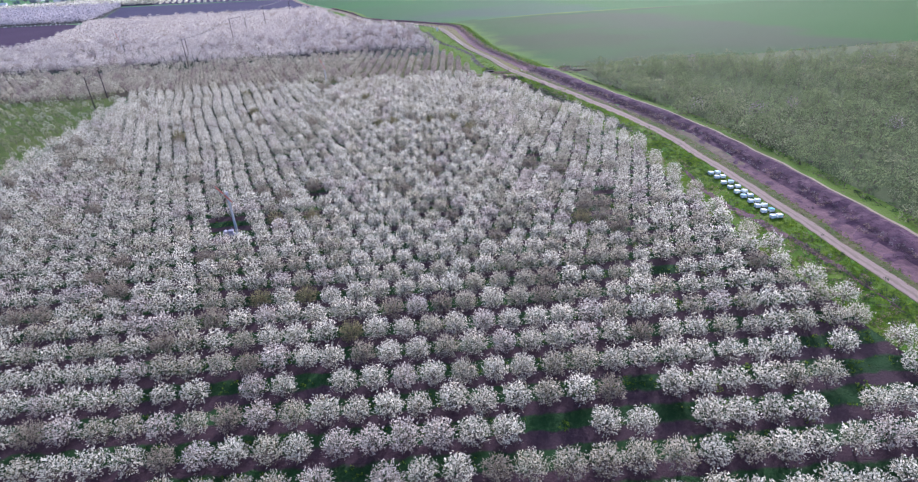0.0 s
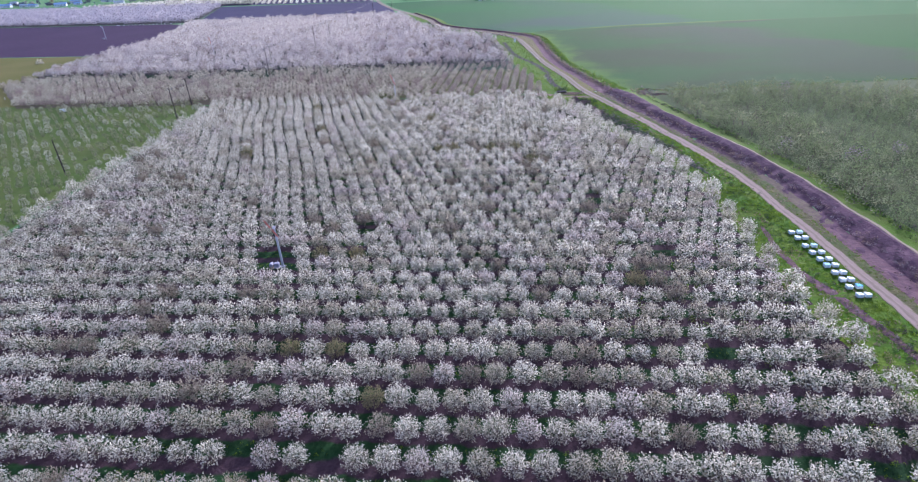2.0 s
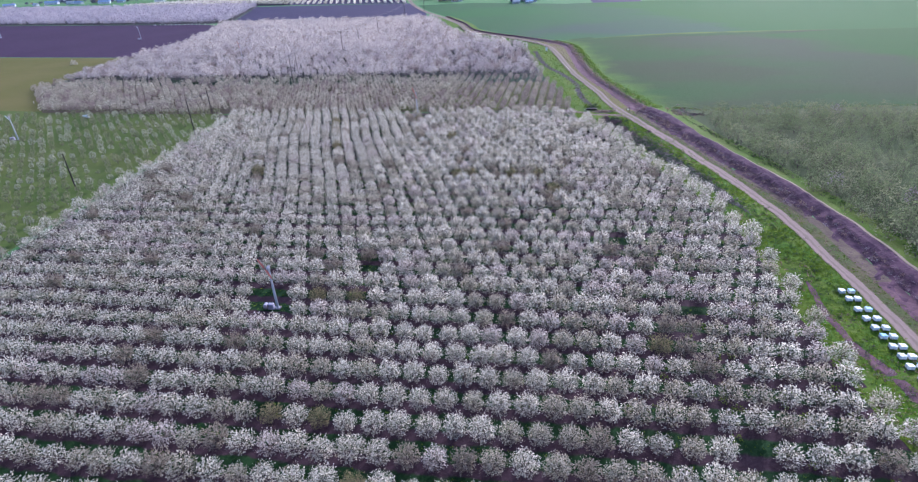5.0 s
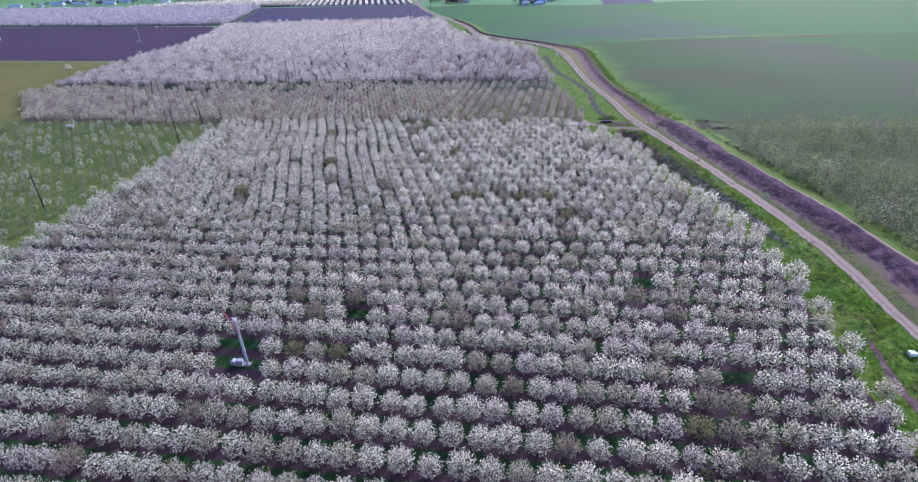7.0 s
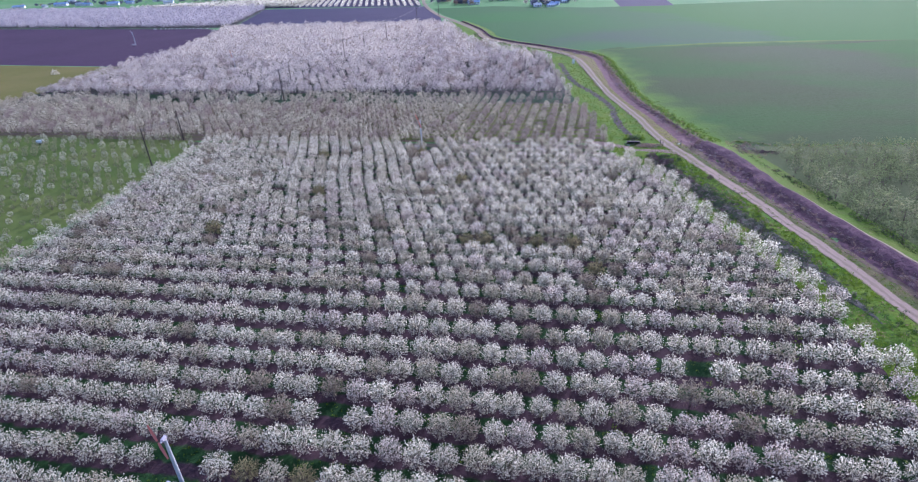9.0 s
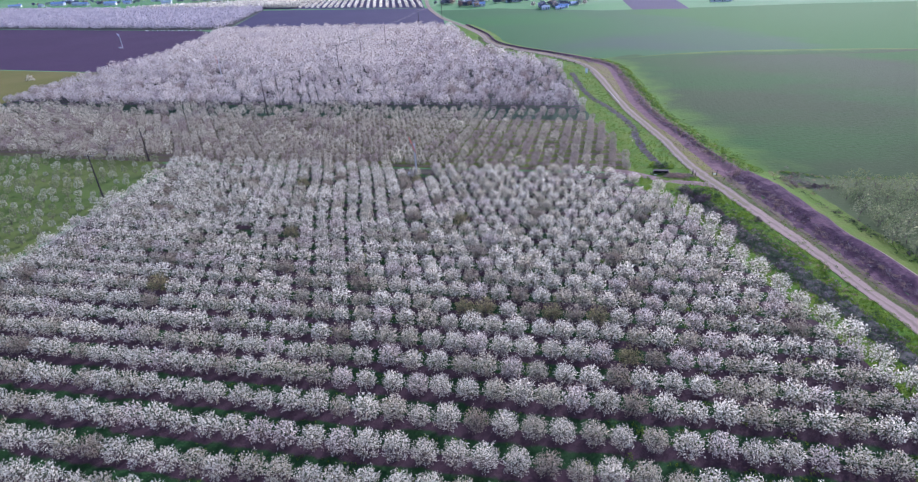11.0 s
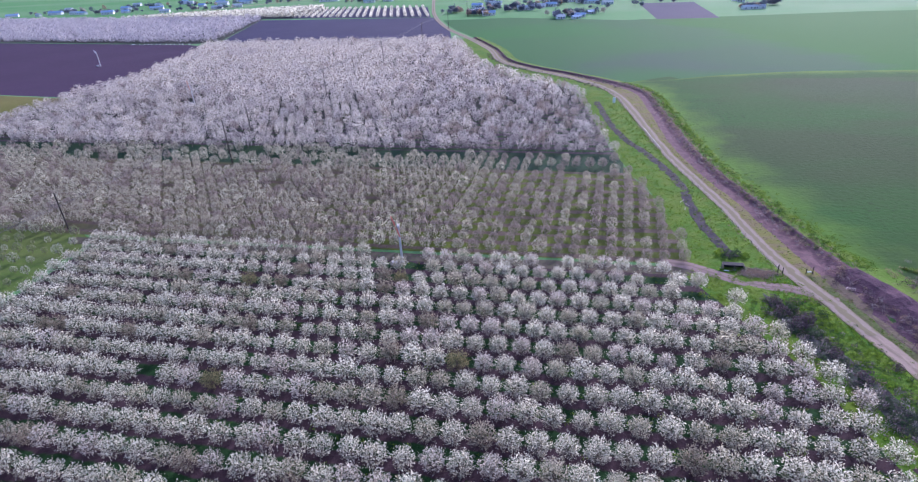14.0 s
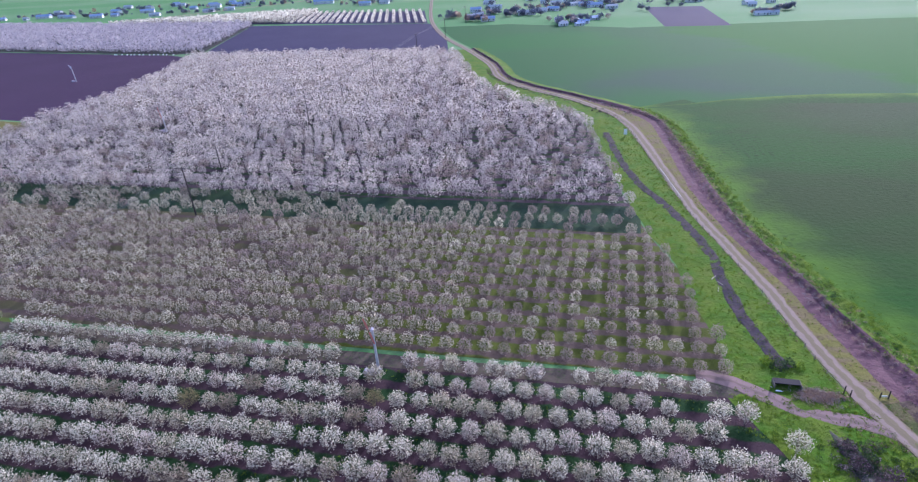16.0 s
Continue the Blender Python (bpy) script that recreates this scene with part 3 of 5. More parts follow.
road_edge = [tuple(p) for p in beside(ROAD, 4.0)[::-6] if 250 < p[1] < 790]
near_side = [p for p in road_edge if p[1] < 455]
far_side = [p for p in road_edge if p[1] > 462]
sheet("ground", [(-4200, -1500), (4200, -1500), (4200, 4200), (-4200, 4200)], -0.080, M_GROUND, "green grassland and fields running out to the distance, paled by painted haze")
sheet("field_right", [(46, 236), (420, 236), (900, 230), (900, 440), (300, 459), (200, 468), (166, 470), (120, 472), (59, 462)] + near_side, -0.060, M_FIELD, "dull green field of young wheat behind the bank", "field")
sheet("field_right_far", [(59, 462), (120, 472), (166, 470), (200, 468), (300, 459), (900, 440), (900, 640), (260, 720), (60, 723), (-50, 780)] + far_side + [(31, 450), (50, 456)], -0.056, M_FIELD_FAR, "wide vivid green field of wheat with dull patches", "field")
balk = smooth_line([(30, 455.5), (44, 458.5), (59, 462), (85, 468.5), (120, 472), (166, 470), (200, 468), (300, 459), (420, 455), (900, 440)], 6)
balk_w = np.interp(balk[:, 0], [30, 60, 130, 190, 230], [0.5, 4.0, 14.0, 12.0, 0.5])
strip("field_balk", balk + (beside(balk, -1.0) - balk) * (balk_w * 0.3)[:, None], balk + (beside(balk, 1.0) - balk) * balk_w[:, None], [(0, -0.030), (0.25, -0.032), (0.5, -0.034), (0.75, -0.034), (1, -0.034)], M_FIELD_EDGE, "lusher green balk between two fields", 0.0)
sheet("field_brown", [(-285, 448), (-428, 475), (-760, 540), (-960, 815), (-591, 723), (-350, 663), (-312, 640), (-296, 590), (-278, 490)], -0.052, M_BROWN, "bare ploughed field of purple-brown earth with haze in its tint", "field")
sheet("field_tilled", [(-311, 655), (-324, 684), (-372, 862), (-139, 812), (-101, 700), (-88, 632), (-200, 640)], -0.048, M_BROWN_FAR, "dark bare tilled field of grey earth, tinted violet for haze", "field")
sheet("field_olive", [(-286, 446), (-428, 473), (-760, 538), (-640, 300), (-330, 296), (-235, 283), (-280, 345)], -0.044, M_OLIVE, "olive-yellow field of rough grass", "field")
sheet("field_lilac", [(89, 721), (142, 713), (150, 861), (92, 875)], -0.040, M_BROWN_FAR, "small bare grey field by the far houses, tinted violet for haze", "field")
sheet("orchard_floor_far", [(-322, 670), (-350, 666), (-591, 727), (-960, 820), (-1120, 1080), (-740, 985), (-634, 940), (-376, 876)], -0.036, M_FLOOR_DENSE, "earth and grass under the far blossoming orchard")
sheet("blossom_rows_floor", [(-376, 880), (-142, 814), (-173, 947), (-358, 992), (-634, 943)], -0.032, M_BROWN_FAR, "dark earth between far white blossoming rows")
sheet("orchard_floor", ORCHARD, -0.020, M_FLOOR, "purple-brown bare strips and green grass alleys under cherry trees")
sheet("orchard_floor_thin", THIN, -0.016, M_FLOOR_THIN, "grass alleys and bare earth strips under thin young trees")
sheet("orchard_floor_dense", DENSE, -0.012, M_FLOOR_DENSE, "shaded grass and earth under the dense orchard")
# strip of grass with the front row's shadow painted in
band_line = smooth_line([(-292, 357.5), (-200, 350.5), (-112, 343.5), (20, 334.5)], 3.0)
strip("grass_band", beside(band_line, -8.5), beside(band_line, 9.5), [(0, -0.008), (0.5, -0.008), (1, -0.008)], M_SHADE_GRASS, "lush grass in front of the dense orchard, its cast shade painted dark")
sheet("orchard_floor_young", YOUNG, -0.024, M_FLOOR_YOUNG, "rough green grass between newly planted trees")
sheet("orchard_floor_right", RIGHT, -0.028, M_FLOOR_RIGHT, "rough grass under the bare trees beyond the ditch")

# verge between the orchard and the road, road, ditch and bank
lower = cut(ROAD, -100, 262)
road_low = cut(ROAD, -100, 248)
upper = cut(ROAD, 240, 1700)
near_edge = np.array([(np.interp(y, [-100, 40, 70, 95, 145, 165, 186, 210, 228, 240, 252, 262], [63, 65, 63, 60, 61, 58.5, 53, 45, 41, 36, 30, 26]), y) for y in lower[:, 1]])
strip("verge", near_edge, beside(lower, -1.5), [(0, 0), (0.2, 0.05), (0.5, 0.12), (0.8, 0.05), (1, 0.02)], M_LUSH, "lush green verge with dry weeds beside the dirt road", 0.25)
low_wide = np.interp(road_low[:, 1], [150, 185], [0.0, 0.45])[:, None]
low_turn = beside(road_low, 1.0) - road_low
strip("road", road_low - low_turn * (2.1 + low_wide), road_low + low_turn * (1.1 + low_wide * 0.6), [(0, -0.25), (0.06, 0.03), (0.2, 0.05), (0.35, 0.03), (0.5, 0.08), (0.65, 0.03), (0.8, 0.05), (0.94, 0.03), (1, -0.25)], M_ROAD, "pinkish two-track dirt road", 0.0, 0.09)
low_dir = beside(lower, 1.0) - lower
up_side = beside(upper, 1.0) - upper
gravel_l = np.interp(upper[:, 1], [240, 252, 262, 285, 400, 428, 450], [-2.6, -2.6, -2.7, -2.9, -3.3, -4.4, -3.2])[:, None]
gravel_r = np.interp(upper[:, 1], [240, 252, 262, 285, 380, 400, 440, 470], [1.4, 1.6, 1.5, 0.8, 0.8, 1.4, 0.4, 1.6])[:, None]
strip("road_gravel", upper + up_side * gravel_l, upper + up_side * gravel_r, [(0, -0.25), (0.06, 0.03), (0.2, 0.06), (0.5, 0.1), (0.8, 0.06), (0.94, 0.03), (1, -0.25)], M_GRAVEL, "pale grey gravel road", 0.0, 0.105)
wide = np.interp(lower[:, 1], [-100, 60, 120, 150, 175, 200, 222, 238, 250, 262], [14.8, 14.2, 13.6, 12.8, 12.0, 11.2, 11.2, 12.8, 13.8, 12.0])
foot = np.interp(lower[:, 1], [-100, 60, 120, 155, 175, 190, 240, 252, 262], [2.6, 2.8, 3.6, 4.6, 3.6, 2.7, 2.8, 3.6, 4.0])
outer = lower + (beside(lower, 1.0) - lower) * wide[:, None]
strip("roadside_grass", beside(lower, 0.8), lower + low_dir * (foot + 0.2)[:, None], [(0, 0.02), (0.5, 0.12), (1, 0.03)], M_ROADSIDE, "thin worn grass between road and ditch", 0.12)
strip("ditch", lower + low_dir * foot[:, None], outer, [(0, 0.02), (0.15, 0.1), (0.38, 0.06), (0.55, 0.4), (0.75, 1.1), (0.9, 1.4), (1, 1.3)], M_DITCH, "bare purple-brown ditch bank with dead brush", 0.5)
floor_w = foot + np.interp(lower[:, 1], [60, 120, 150, 185, 240, 255], [0.40, 0.36, 0.30, 0.14, 0.14, 0.3]) * (wide - foot)
for low, high, earth, words in ((-100, 126, M_REDTRACK, "bare reddish earth along the foot of the ditch bank"), (124, 262, M_TRODDEN, "bare tan and pinkish earth along the foot of the ditch bank")):
    here = (lower[:, 1] >= low) & (lower[:, 1] <= high)
    strip("ditch_floor", (lower + low_dir * (foot - 0.1)[:, None])[here], (lower + low_dir * floor_w[:, None])[here], [(0, 0.06), (0.3, 0.14), (0.7, 0.15), (1, 0.12)], earth, words, 0.1)
path_w = np.interp(lower[:, 1], [160, 235], [0.8, 0.1])
strip("field_path", outer, lower + (beside(lower, 1.0) - lower) * (wide + path_w)[:, None], [(0, 1.3), (0.5, 1.34), (1, 1.26)], M_PATH, "narrow sandy path along the bank", 0.05)
strip("bank_grass", lower + (beside(lower, 1.0) - lower) * (wide + path_w - 0.06)[:, None], lower + (beside(lower, 1.0) - lower) * (wide + 8.5)[:, None], [(0, 1.26), (0.3, 0.7), (1, -0.01)], M_MEADOW, "green grass bank beyond the ditch", 0.15)


# ---------------------------------------------------------------- the cherry orchard
def node(k, j):
    """The place of tree j in row k."""
    far = max(0, k - FAR_ROW)
    v = ROW_ZERO + ROW_STEP * k + row_bend(k)
    u = 1.1 + 2.15 * (k % 2) - 0.0285 * ROW_STEP * k - 0.09 * far + (TREE_STEP - min(0.14, 0.03 * far)) * j
    return u * UX - v * UY, u * UY + v * UX


MISSING = {(0, -9), (0, -6), (-2, 1), (-2, 2), (-1, 4), (-2, 5), (-1, 11), (0, 11), (0, 13), (-1, 12), (-2, 10), (-3, -5), (4, 8), (10, 8),
           (10, -12), (10, -13), (9, -12), (9, -13), (15, 5), (35, -11), (36, -11), (36, -12), (27, -20), (12, -8),
           (36, -3), (36, -13), (35, 2), (34, 4), (34, 5)}
LAST = {36: 3, 35: 4, 34: 6, 33: 5, 32: 7}      # the last tree of the far rows, towards the road
BARE = {(2, -5), (1, -5), (3, -4), (3, -2), (4, 3), (4, -9), (4, -7), (-1, 3), (1, 5), (9, 6), (4, -18), (14, 5), (9, -1), (13, 6), (24, -5), (26, -5),
        (27, -9), (30, -2), (26, 2), (24, 3), (23, -3), (22, -5), (22, -4), (22, -1), (22, -2), (20, -10), (21, -21), (22, 9), (27, -17), (29, -23),
        (31, -9), (33, -12), (-3, -1), (-2, -10), (3, 2), (12, -3), (14, -1), (9, 7), (16, -1), (18, 2), (17, -4), (19, 1), (20, 3),
        (7, 1), (8, 6), (8, 7), (7, 7), (13, -9), (4, 12), (5, -16), (7, -13), (22, 0), (34, -12), (30, 4), (29, -10)}
OLIVE = {(10, -10), (10, -8), (20, 2), (22, 1), (22, -21), (29, -7), (34, -11), (8, 6), (22, -5), (22, -4), (22, -1), (27, -17), (33, -20), (4, -9), (4, -7), (2, -5)}
FADED = {(13, 2), (15, 7), (13, 9), (5, 1), (7, 11), (6, 9), (1, 8), (6, -9), (6, -6), (10, -17), (19, -4), (19, -2), (19, -10), (30, -18), (30, -13), (29, -3), (21, -7)}



def cherry_kind(seed, count, size):
    """A cherry crown: flowering sprays along the branches over a looser inner ball of blossom."""
    rays = int(math.sqrt(count * 0.62 * 7))
    crown, wood = tree_kind(seed, rays, int(count * 0.62 / rays), 2.13, 2.35, size=size, slim=0.34, inner=0.45, spread=0.12)
    ball = ball_kind(seed + 50, int(count * 0.38), 1.78, 2.3, size, 0.3, 0.3)[0]
    return np.concatenate([crown, ball]), wood


single_kinds = [cherry_kind(100 + i, 1750, (0.08, 0.21)) for i in range(6)]
near_kinds = [cherry_kind(110 + i, 1200, (0.11, 0.25)) for i in range(6)]
mid_kinds = [cherry_kind(170 + i, 880, (0.13, 0.27)) for i in range(6)]
far_kinds = [cherry_kind(130 + i, 760, (0.14, 0.27)) for i in range(6)]
last_kinds = [ball_kind(180 + i, 260, 2.02, 2.35, (0.22, 0.42), 0.2, 0.5) for i in range(6)]
bare_kinds = [tree_kind(150 + i, 90, 11, 2.0, 2.3, size=(0.14, 0.30), spread=0.2) for i in range(3)]

rng = np.random.default_rng(7)
single, rest = [], []
for k in range(-13, 37):
    for j in range(-40, 24):
        if (k, j) in MISSING:
            continue
        x, y = node(k, j)
        if not inside(x, y, ORCHARD) or j > LAST.get(k, 99) or (k < -6 and x < -90):
            continue
        x += rng.normal() * 0.15
        y += rng.normal() * 0.16
        size = 1.03 + rng.normal() * 0.07
        size = min(max(size, 0.78), 1.15) * (1.0 - 0.02 * min(7, max(0, k - FAR_ROW)))
        patchy = noise.noise((x * 0.02, y * 0.02, 5.0))
        slot = 0 if rng.random() < 0.70 - 0.35 * max(patchy, 0) else (1 if rng.random() < 0.6 else 2)
        if (k, j) in OLIVE:
            slot = 4
        elif (k, j) in BARE:
            slot = 3
        elif (k, j) in FADED:
            slot = 1
        elif x < -30 and rng.random() < 0.035:
            slot = 3
        (single if 0 <= k <= 35 and -19.5 < x < 17.5 else rest).append((x, y, slot, size))

CROWN_MATS = [M_BLOSSOM, M_BLOSSOM_PALE, M_BLOSSOM_PINK, M_TWIG_BROWN, M_TWIG_BUDS, M_BARK]
LABELS = ["cherry tree in full white blossom in an orchard row", "cherry tree with fading cream blossom in an orchard row",
          "cherry tree with pale pinkish blossom in an orchard row", "bare brown cherry tree without blossom in an orchard row",
          "cherry tree with olive-green buds in an orchard row"]


def cherry_tree(kind, slot):
    """A cherry tree of its own: trunk with limbs, and a crown."""
    tree = new("cherry_tree")
    tagged(tree, LABELS[slot], "tree", "cherry trees in the orchard rows")
    crown, wood = (bare_kinds[kind % 3] if slot in (3, 4) else single_kinds[kind])
    mesh_object("trunk", wood, np.arange(len(wood)).reshape(-1, 3), [M_BARK], None, tree)
    mesh_object("crown", crown, np.arange(len(crown)).reshape(-1, 3), [CROWN_MATS[slot]], None, tree)
    return tree


first = {}
for i, (x, y, slot, size) in enumerate(single):
    kind = int(rng.integers(0, 6))
    m = pose(x, y, -0.02, 0, 0, float(rng.random() * 360))
    if (kind, slot) not in first:
        first[kind, slot] = cherry_tree(kind, slot)
        first[kind, slot].matrix_basis = m
    else:
        copy_thing(first[kind, slot], m @ Matrix.Scale(size, 4))

kinds = near_kinds + mid_kinds + far_kinds + last_kinds + bare_kinds
places = []
for x, y, slot, size in rest:
    kind = int(rng.integers(0, 6)) + (18 if y < 20 or (x < -112 and y < 60) else (12 if x < -62 and (y < 150 or x < -98) else (6 if abs(x) > 36 else 0)))
    if slot in (3, 4):
        kind = 24 + kind % 3
    places.append((x, y, kind, slot, size))
join_trees("cherry_orchard", kinds, places, CROWN_MATS, "rows of cherry trees in white blossom", "orchard", 11)

POLE_GAPS = [(-196.0, 427.0), (-122.5, 333.0), (-142.5, 275.0), (-119.7, 426.5), (-133.0, 369.0)]

# the thin block behind, with smaller and barer trees
thin_kinds = [ball_kind(200 + i, 270, 1.62, 2.0, (0.15, 0.31), 0.16, 0.45) for i in range(4)]
places = []
for k in range(0, 15):
    v = 268.5 + 5.1 * k
    for j in range(-75, 12):
        u = 0.05 + 0.265 * k + 4.15 * j
        x, y = u * UX - v * UY, u * UY + v * UX
        if not inside(x, y, THIN) or rng.random() < (0.03 if v < 320 else (0.12 if v < 330 else 0.45)):
            continue
        if any(abs(x - px) < 4.5 and -9.0 < y - py < 2.5 for px, py in POLE_GAPS):
            continue
        white = 0.10 + 0.45 * min(1, max(0, (-x - 20) / 160)) + 0.3 * noise.noise((x * 0.03, y * 0.03, 1.0))
        slot = 0 if rng.random() < 0.6 * white else (1 if rng.random() < (0.7 if x < -25 else 0.3) else 2)
        places.append((x + rng.normal() * 0.15, y + rng.normal() * 0.15, int(rng.integers(0, 4)), slot, (1.06 if x < -25 else 0.9) + rng.normal() * 0.09))
join_trees("thin_orchard", thin_kinds, places, [M_BLOSSOM_PALE, M_BLOSSOM_GREY, M_TWIG_MAUVE, M_BARK], "rows of smaller cherry trees with sparse greyish blossom", "orchard", 12)

# the dense block beyond
dense_kinds = [ball_kind(230 + i, 210, 2.1, 3.1, (0.22, 0.42), 0.25, 0.45) for i in range(5)] + [ball_kind(240 + i, 75, 2.35, 3.0, (0.42, 0.74), 0.3, 0.45) for i in range(5)]
places = []
for k in range(0, 60):
    v = 344.5 + 5.1 * k
    for j in range(-80, 12):
        u = 2.0 + 2.3 * (k % 2) - 0.0285 * (v - 56) + 4.6 * j
        x, y = u * UX - v * UY, u * UY + v * UX
        if not inside(x, y, DENSE) or rng.random() < 0.04:
            continue
        # from row 22 on fewer grey, more bright crowns: haze put into colour
        grey = (0.46 if k < 3 else (0.34 if k < 22 else 0.06)) + 0.45 * min(1.0, max(0.0, (x + 85 + 0.12 * (y - 340)) / 60)) + 0.5 * max(0.0, noise.noise((x * 0.02, y * 0.025, 4.0)))
        if any(abs(x - px) < 3.5 and -7.0 < y - py < 2.0 for px, py in POLE_GAPS):
            continue
        slot = int(rng.choice([2, 2, 3, 4])) if rng.random() < grey else (0 if rng.random() < (0.78 if k < 22 else 0.45) else 1)
        places.append((x + rng.normal() * 0.45, y + rng.normal() * 0.45, int(rng.integers(0, 5)) + (0 if k < 16 else 5), slot, (1.04 if k < 2 and x < -8 else (0.84 if x > -25 else 0.97)) + rng.normal() * 0.12))
join_trees("dense_orchard", dense_kinds, places, [M_BLOSSOM_LILAC, M_BLOSSOM_PINK, M_BLOSSOM_ASH, M_TWIG_LILAC, M_TWIG_MAUVE, M_BARK], "dense block of large blossoming trees with pinkish white crowns", "orchard", 13)

# newly planted trees on grass
young_kinds = [ball_kind(260 + i, 80, 1.2, 1.6, (0.24, 0.42)) for i in range(4)]
places = []
for k in range(0, 40):
    v = 62 + 5.2 * k
    for j in range(-60, -20):
        u = -0.0285 * (v - 56) + 4.6 * j
        x, y = u * UX - v * UY, u * UY + v * UX
        if not inside(x, y, YOUNG) or x > -132.5 or rng.random() < 0.05:
            continue
        slot = 0 if rng.random() < 0.4 else 1
        places.append((x + rng.normal() * 0.2, y + rng.normal() * 0.2, int(rng.integers(0, 4)), slot, 0.9 + rng.normal() * 0.18))
join_trees("young_orchard", young_kinds, places, [M_BUDDING_PALE, M_OLIVE_PALE, M_BARK], "rows of small newly planted trees on green grass", "orchard", 14)

# bare trees beyond the ditch
right_kinds = [ball_kind(280 + i, 125, 2.3, 2.3, (0.20, 0.40), 0.35, 0.35) for i in range(5)]
places = []
for k in range(0, 60):
    for j in range(0, 62):
        x, y = 80 + 4.2 * j + rng.normal() * 0.6, -18 + 4.8 * k + rng.normal() * 0.6
        if x < 250 and y > 5 and inside(x, y + 1.0, MEADOW_EDGE) and rng.random() > 0.05:
            thick = noise.noise((x * 0.035, y * 0.035, 6.0))
            fringe = min(1.0, max(0.0, (y - 222.0) / 35.0)) * min(1.0, max(0.0, (x - 125.0) / 60.0))      # sparser and lower towards the wheat
            if rng.random() < 0.75 * fringe:
                continue
            slot = 0 if rng.random() < 0.72 - 0.9 * thick else (1 if rng.random() < 0.95 else 2)
            places.append((x, y, int(rng.integers(0, 5)), slot, (1.0 + 0.5 * thick + rng.normal() * 0.13) * (1.0 - 0.4 * fringe)))
join_trees("bare_orchard", right_kinds, places, [M_TWIG_OLIVE, M_OLIVE_PALE, M_MAUVE, M_BARK], "dense bare trees with grey-green buds beyond the ditch", "orchard", 15)

# far orchards
far_simple = [ball_kind(300 + i, 34, 2.9, 3.0, (0.8, 1.4), 0.25, 0.5) for i in range(4)]
FAR_LEFT = [(-328, 676), (-352, 670), (-591, 730), (-960, 824), (-1120, 1075), (-740, 980), (-634, 936), (-374, 870)]
places = []
for k in range(0, 75):
    for j in range(0, 130):
        x, y = -1150 + 7.6 * j + rng.normal() * 0.9, 670 + 7.6 * k + rng.normal() * 0.9
        if inside(x, y, FAR_LEFT):
            places.append((x, y, int(rng.integers(0, 4)), 0 if rng.random() < 0.6 else 1, 1.0 + rng.normal() * 0.12))
join_trees("far_orchard", far_simple, places, [M_FAR_BLOSSOM, M_FAR_BLOSSOM_PALE, M_BARK], "far orchard with crowns greyed by painted haze", "orchard", 16)
places = []
FAR_ROWS = [(-376, 884), (-146, 818), (-174, 944), (-358, 988), (-634, 940)]
for k in range(0, 66):
    for j in range(0, 50):
        y = 815 + 3.6 * j
        x = -610 + 8.6 * k - 0.26 * (y - 815)
        if inside(x, y, FAR_ROWS):
            places.append((x + rng.normal() * 0.25, y, int(rng.integers(0, 4)), 0, 0.60 if x > -330 else 1.2))
join_trees("far_blossom_rows", far_simple, places, [M_BLOSSOM, M_BARK], "far straight rows of white blossoming trees", "orchard", 17)

# ---------------------------------------------------------------- the road's upper half: verge, drain, track and bank
mid = cut(ROAD, 258, 640)
mid_left = np.array([(np.interp(y, [258, 268, 278, 295, 312, 325, 349, 381, 422, 456, 482, 545, 600, 640], [27, 28, 28, 26, 25, 21, 18, 14, 10, 1, -28, -60, -76, -90]), y) for y in mid[:, 1]])
strip("verge_upper", mid_left, beside(mid, -1.2), [(0, 0), (0.25, 0.06), (0.5, 0.1), (0.75, 0.06), (1, 0.02)], M_LUSH, "green grass strip between orchard and gravel road", 0.2)
side_of = beside(mid, 1.0) - mid
bank_y = [258, 277, 288, 300, 316, 335, 359, 389, 430, 445, 460, 480, 640]
dry_w = np.interp(mid[:, 1], bank_y, [4.3, 4.5, 3.9, 3.2, 2.4, 2.4, 3.0, 5.2, 7.4, 6.0, 3.6, 2.6, 2.2])
foot_w = np.interp(mid[:, 1], bank_y, [6.2, 8.4, 7.5, 6.3, 5.0, 5.3, 5.6, 8.0, 10.0, 8.6, 5.5, 4.0, 3.0])
bank_w = np.interp(mid[:, 1], bank_y, [12.0, 9.9, 8.8, 8.2, 7.4, 8.0, 9.4, 10.8, 12.4, 11.0, 8.0, 5.5, 4.0])
strip("roadside_grass_upper", mid + side_of * 0.5, mid + side_of * (dry_w + 0.1)[:, None], [(0, 0.02), (0.5, 0.1), (1, 0.03)], M_DRYGRASS, "yellowed grass beside the gravel road", 0.08)
strip("earth_track", mid + side_of * dry_w[:, None], mid + side_of * (foot_w + 0.1)[:, None], [(0, 0.02), (0.5, 0.04), (1, 0.03)], M_REDTRACK, "bare reddish earth track along the bank", 0.05)
strip("bank", mid + side_of * foot_w[:, None], mid + side_of * (bank_w + 0.3)[:, None], [(0, 0.02), (0.25, 0.2), (0.5, 0.5), (0.75, 0.8), (1, 0.95)], M_REDTRACK, "steep purple-brown earth bank with dry shrubs", 0.35)
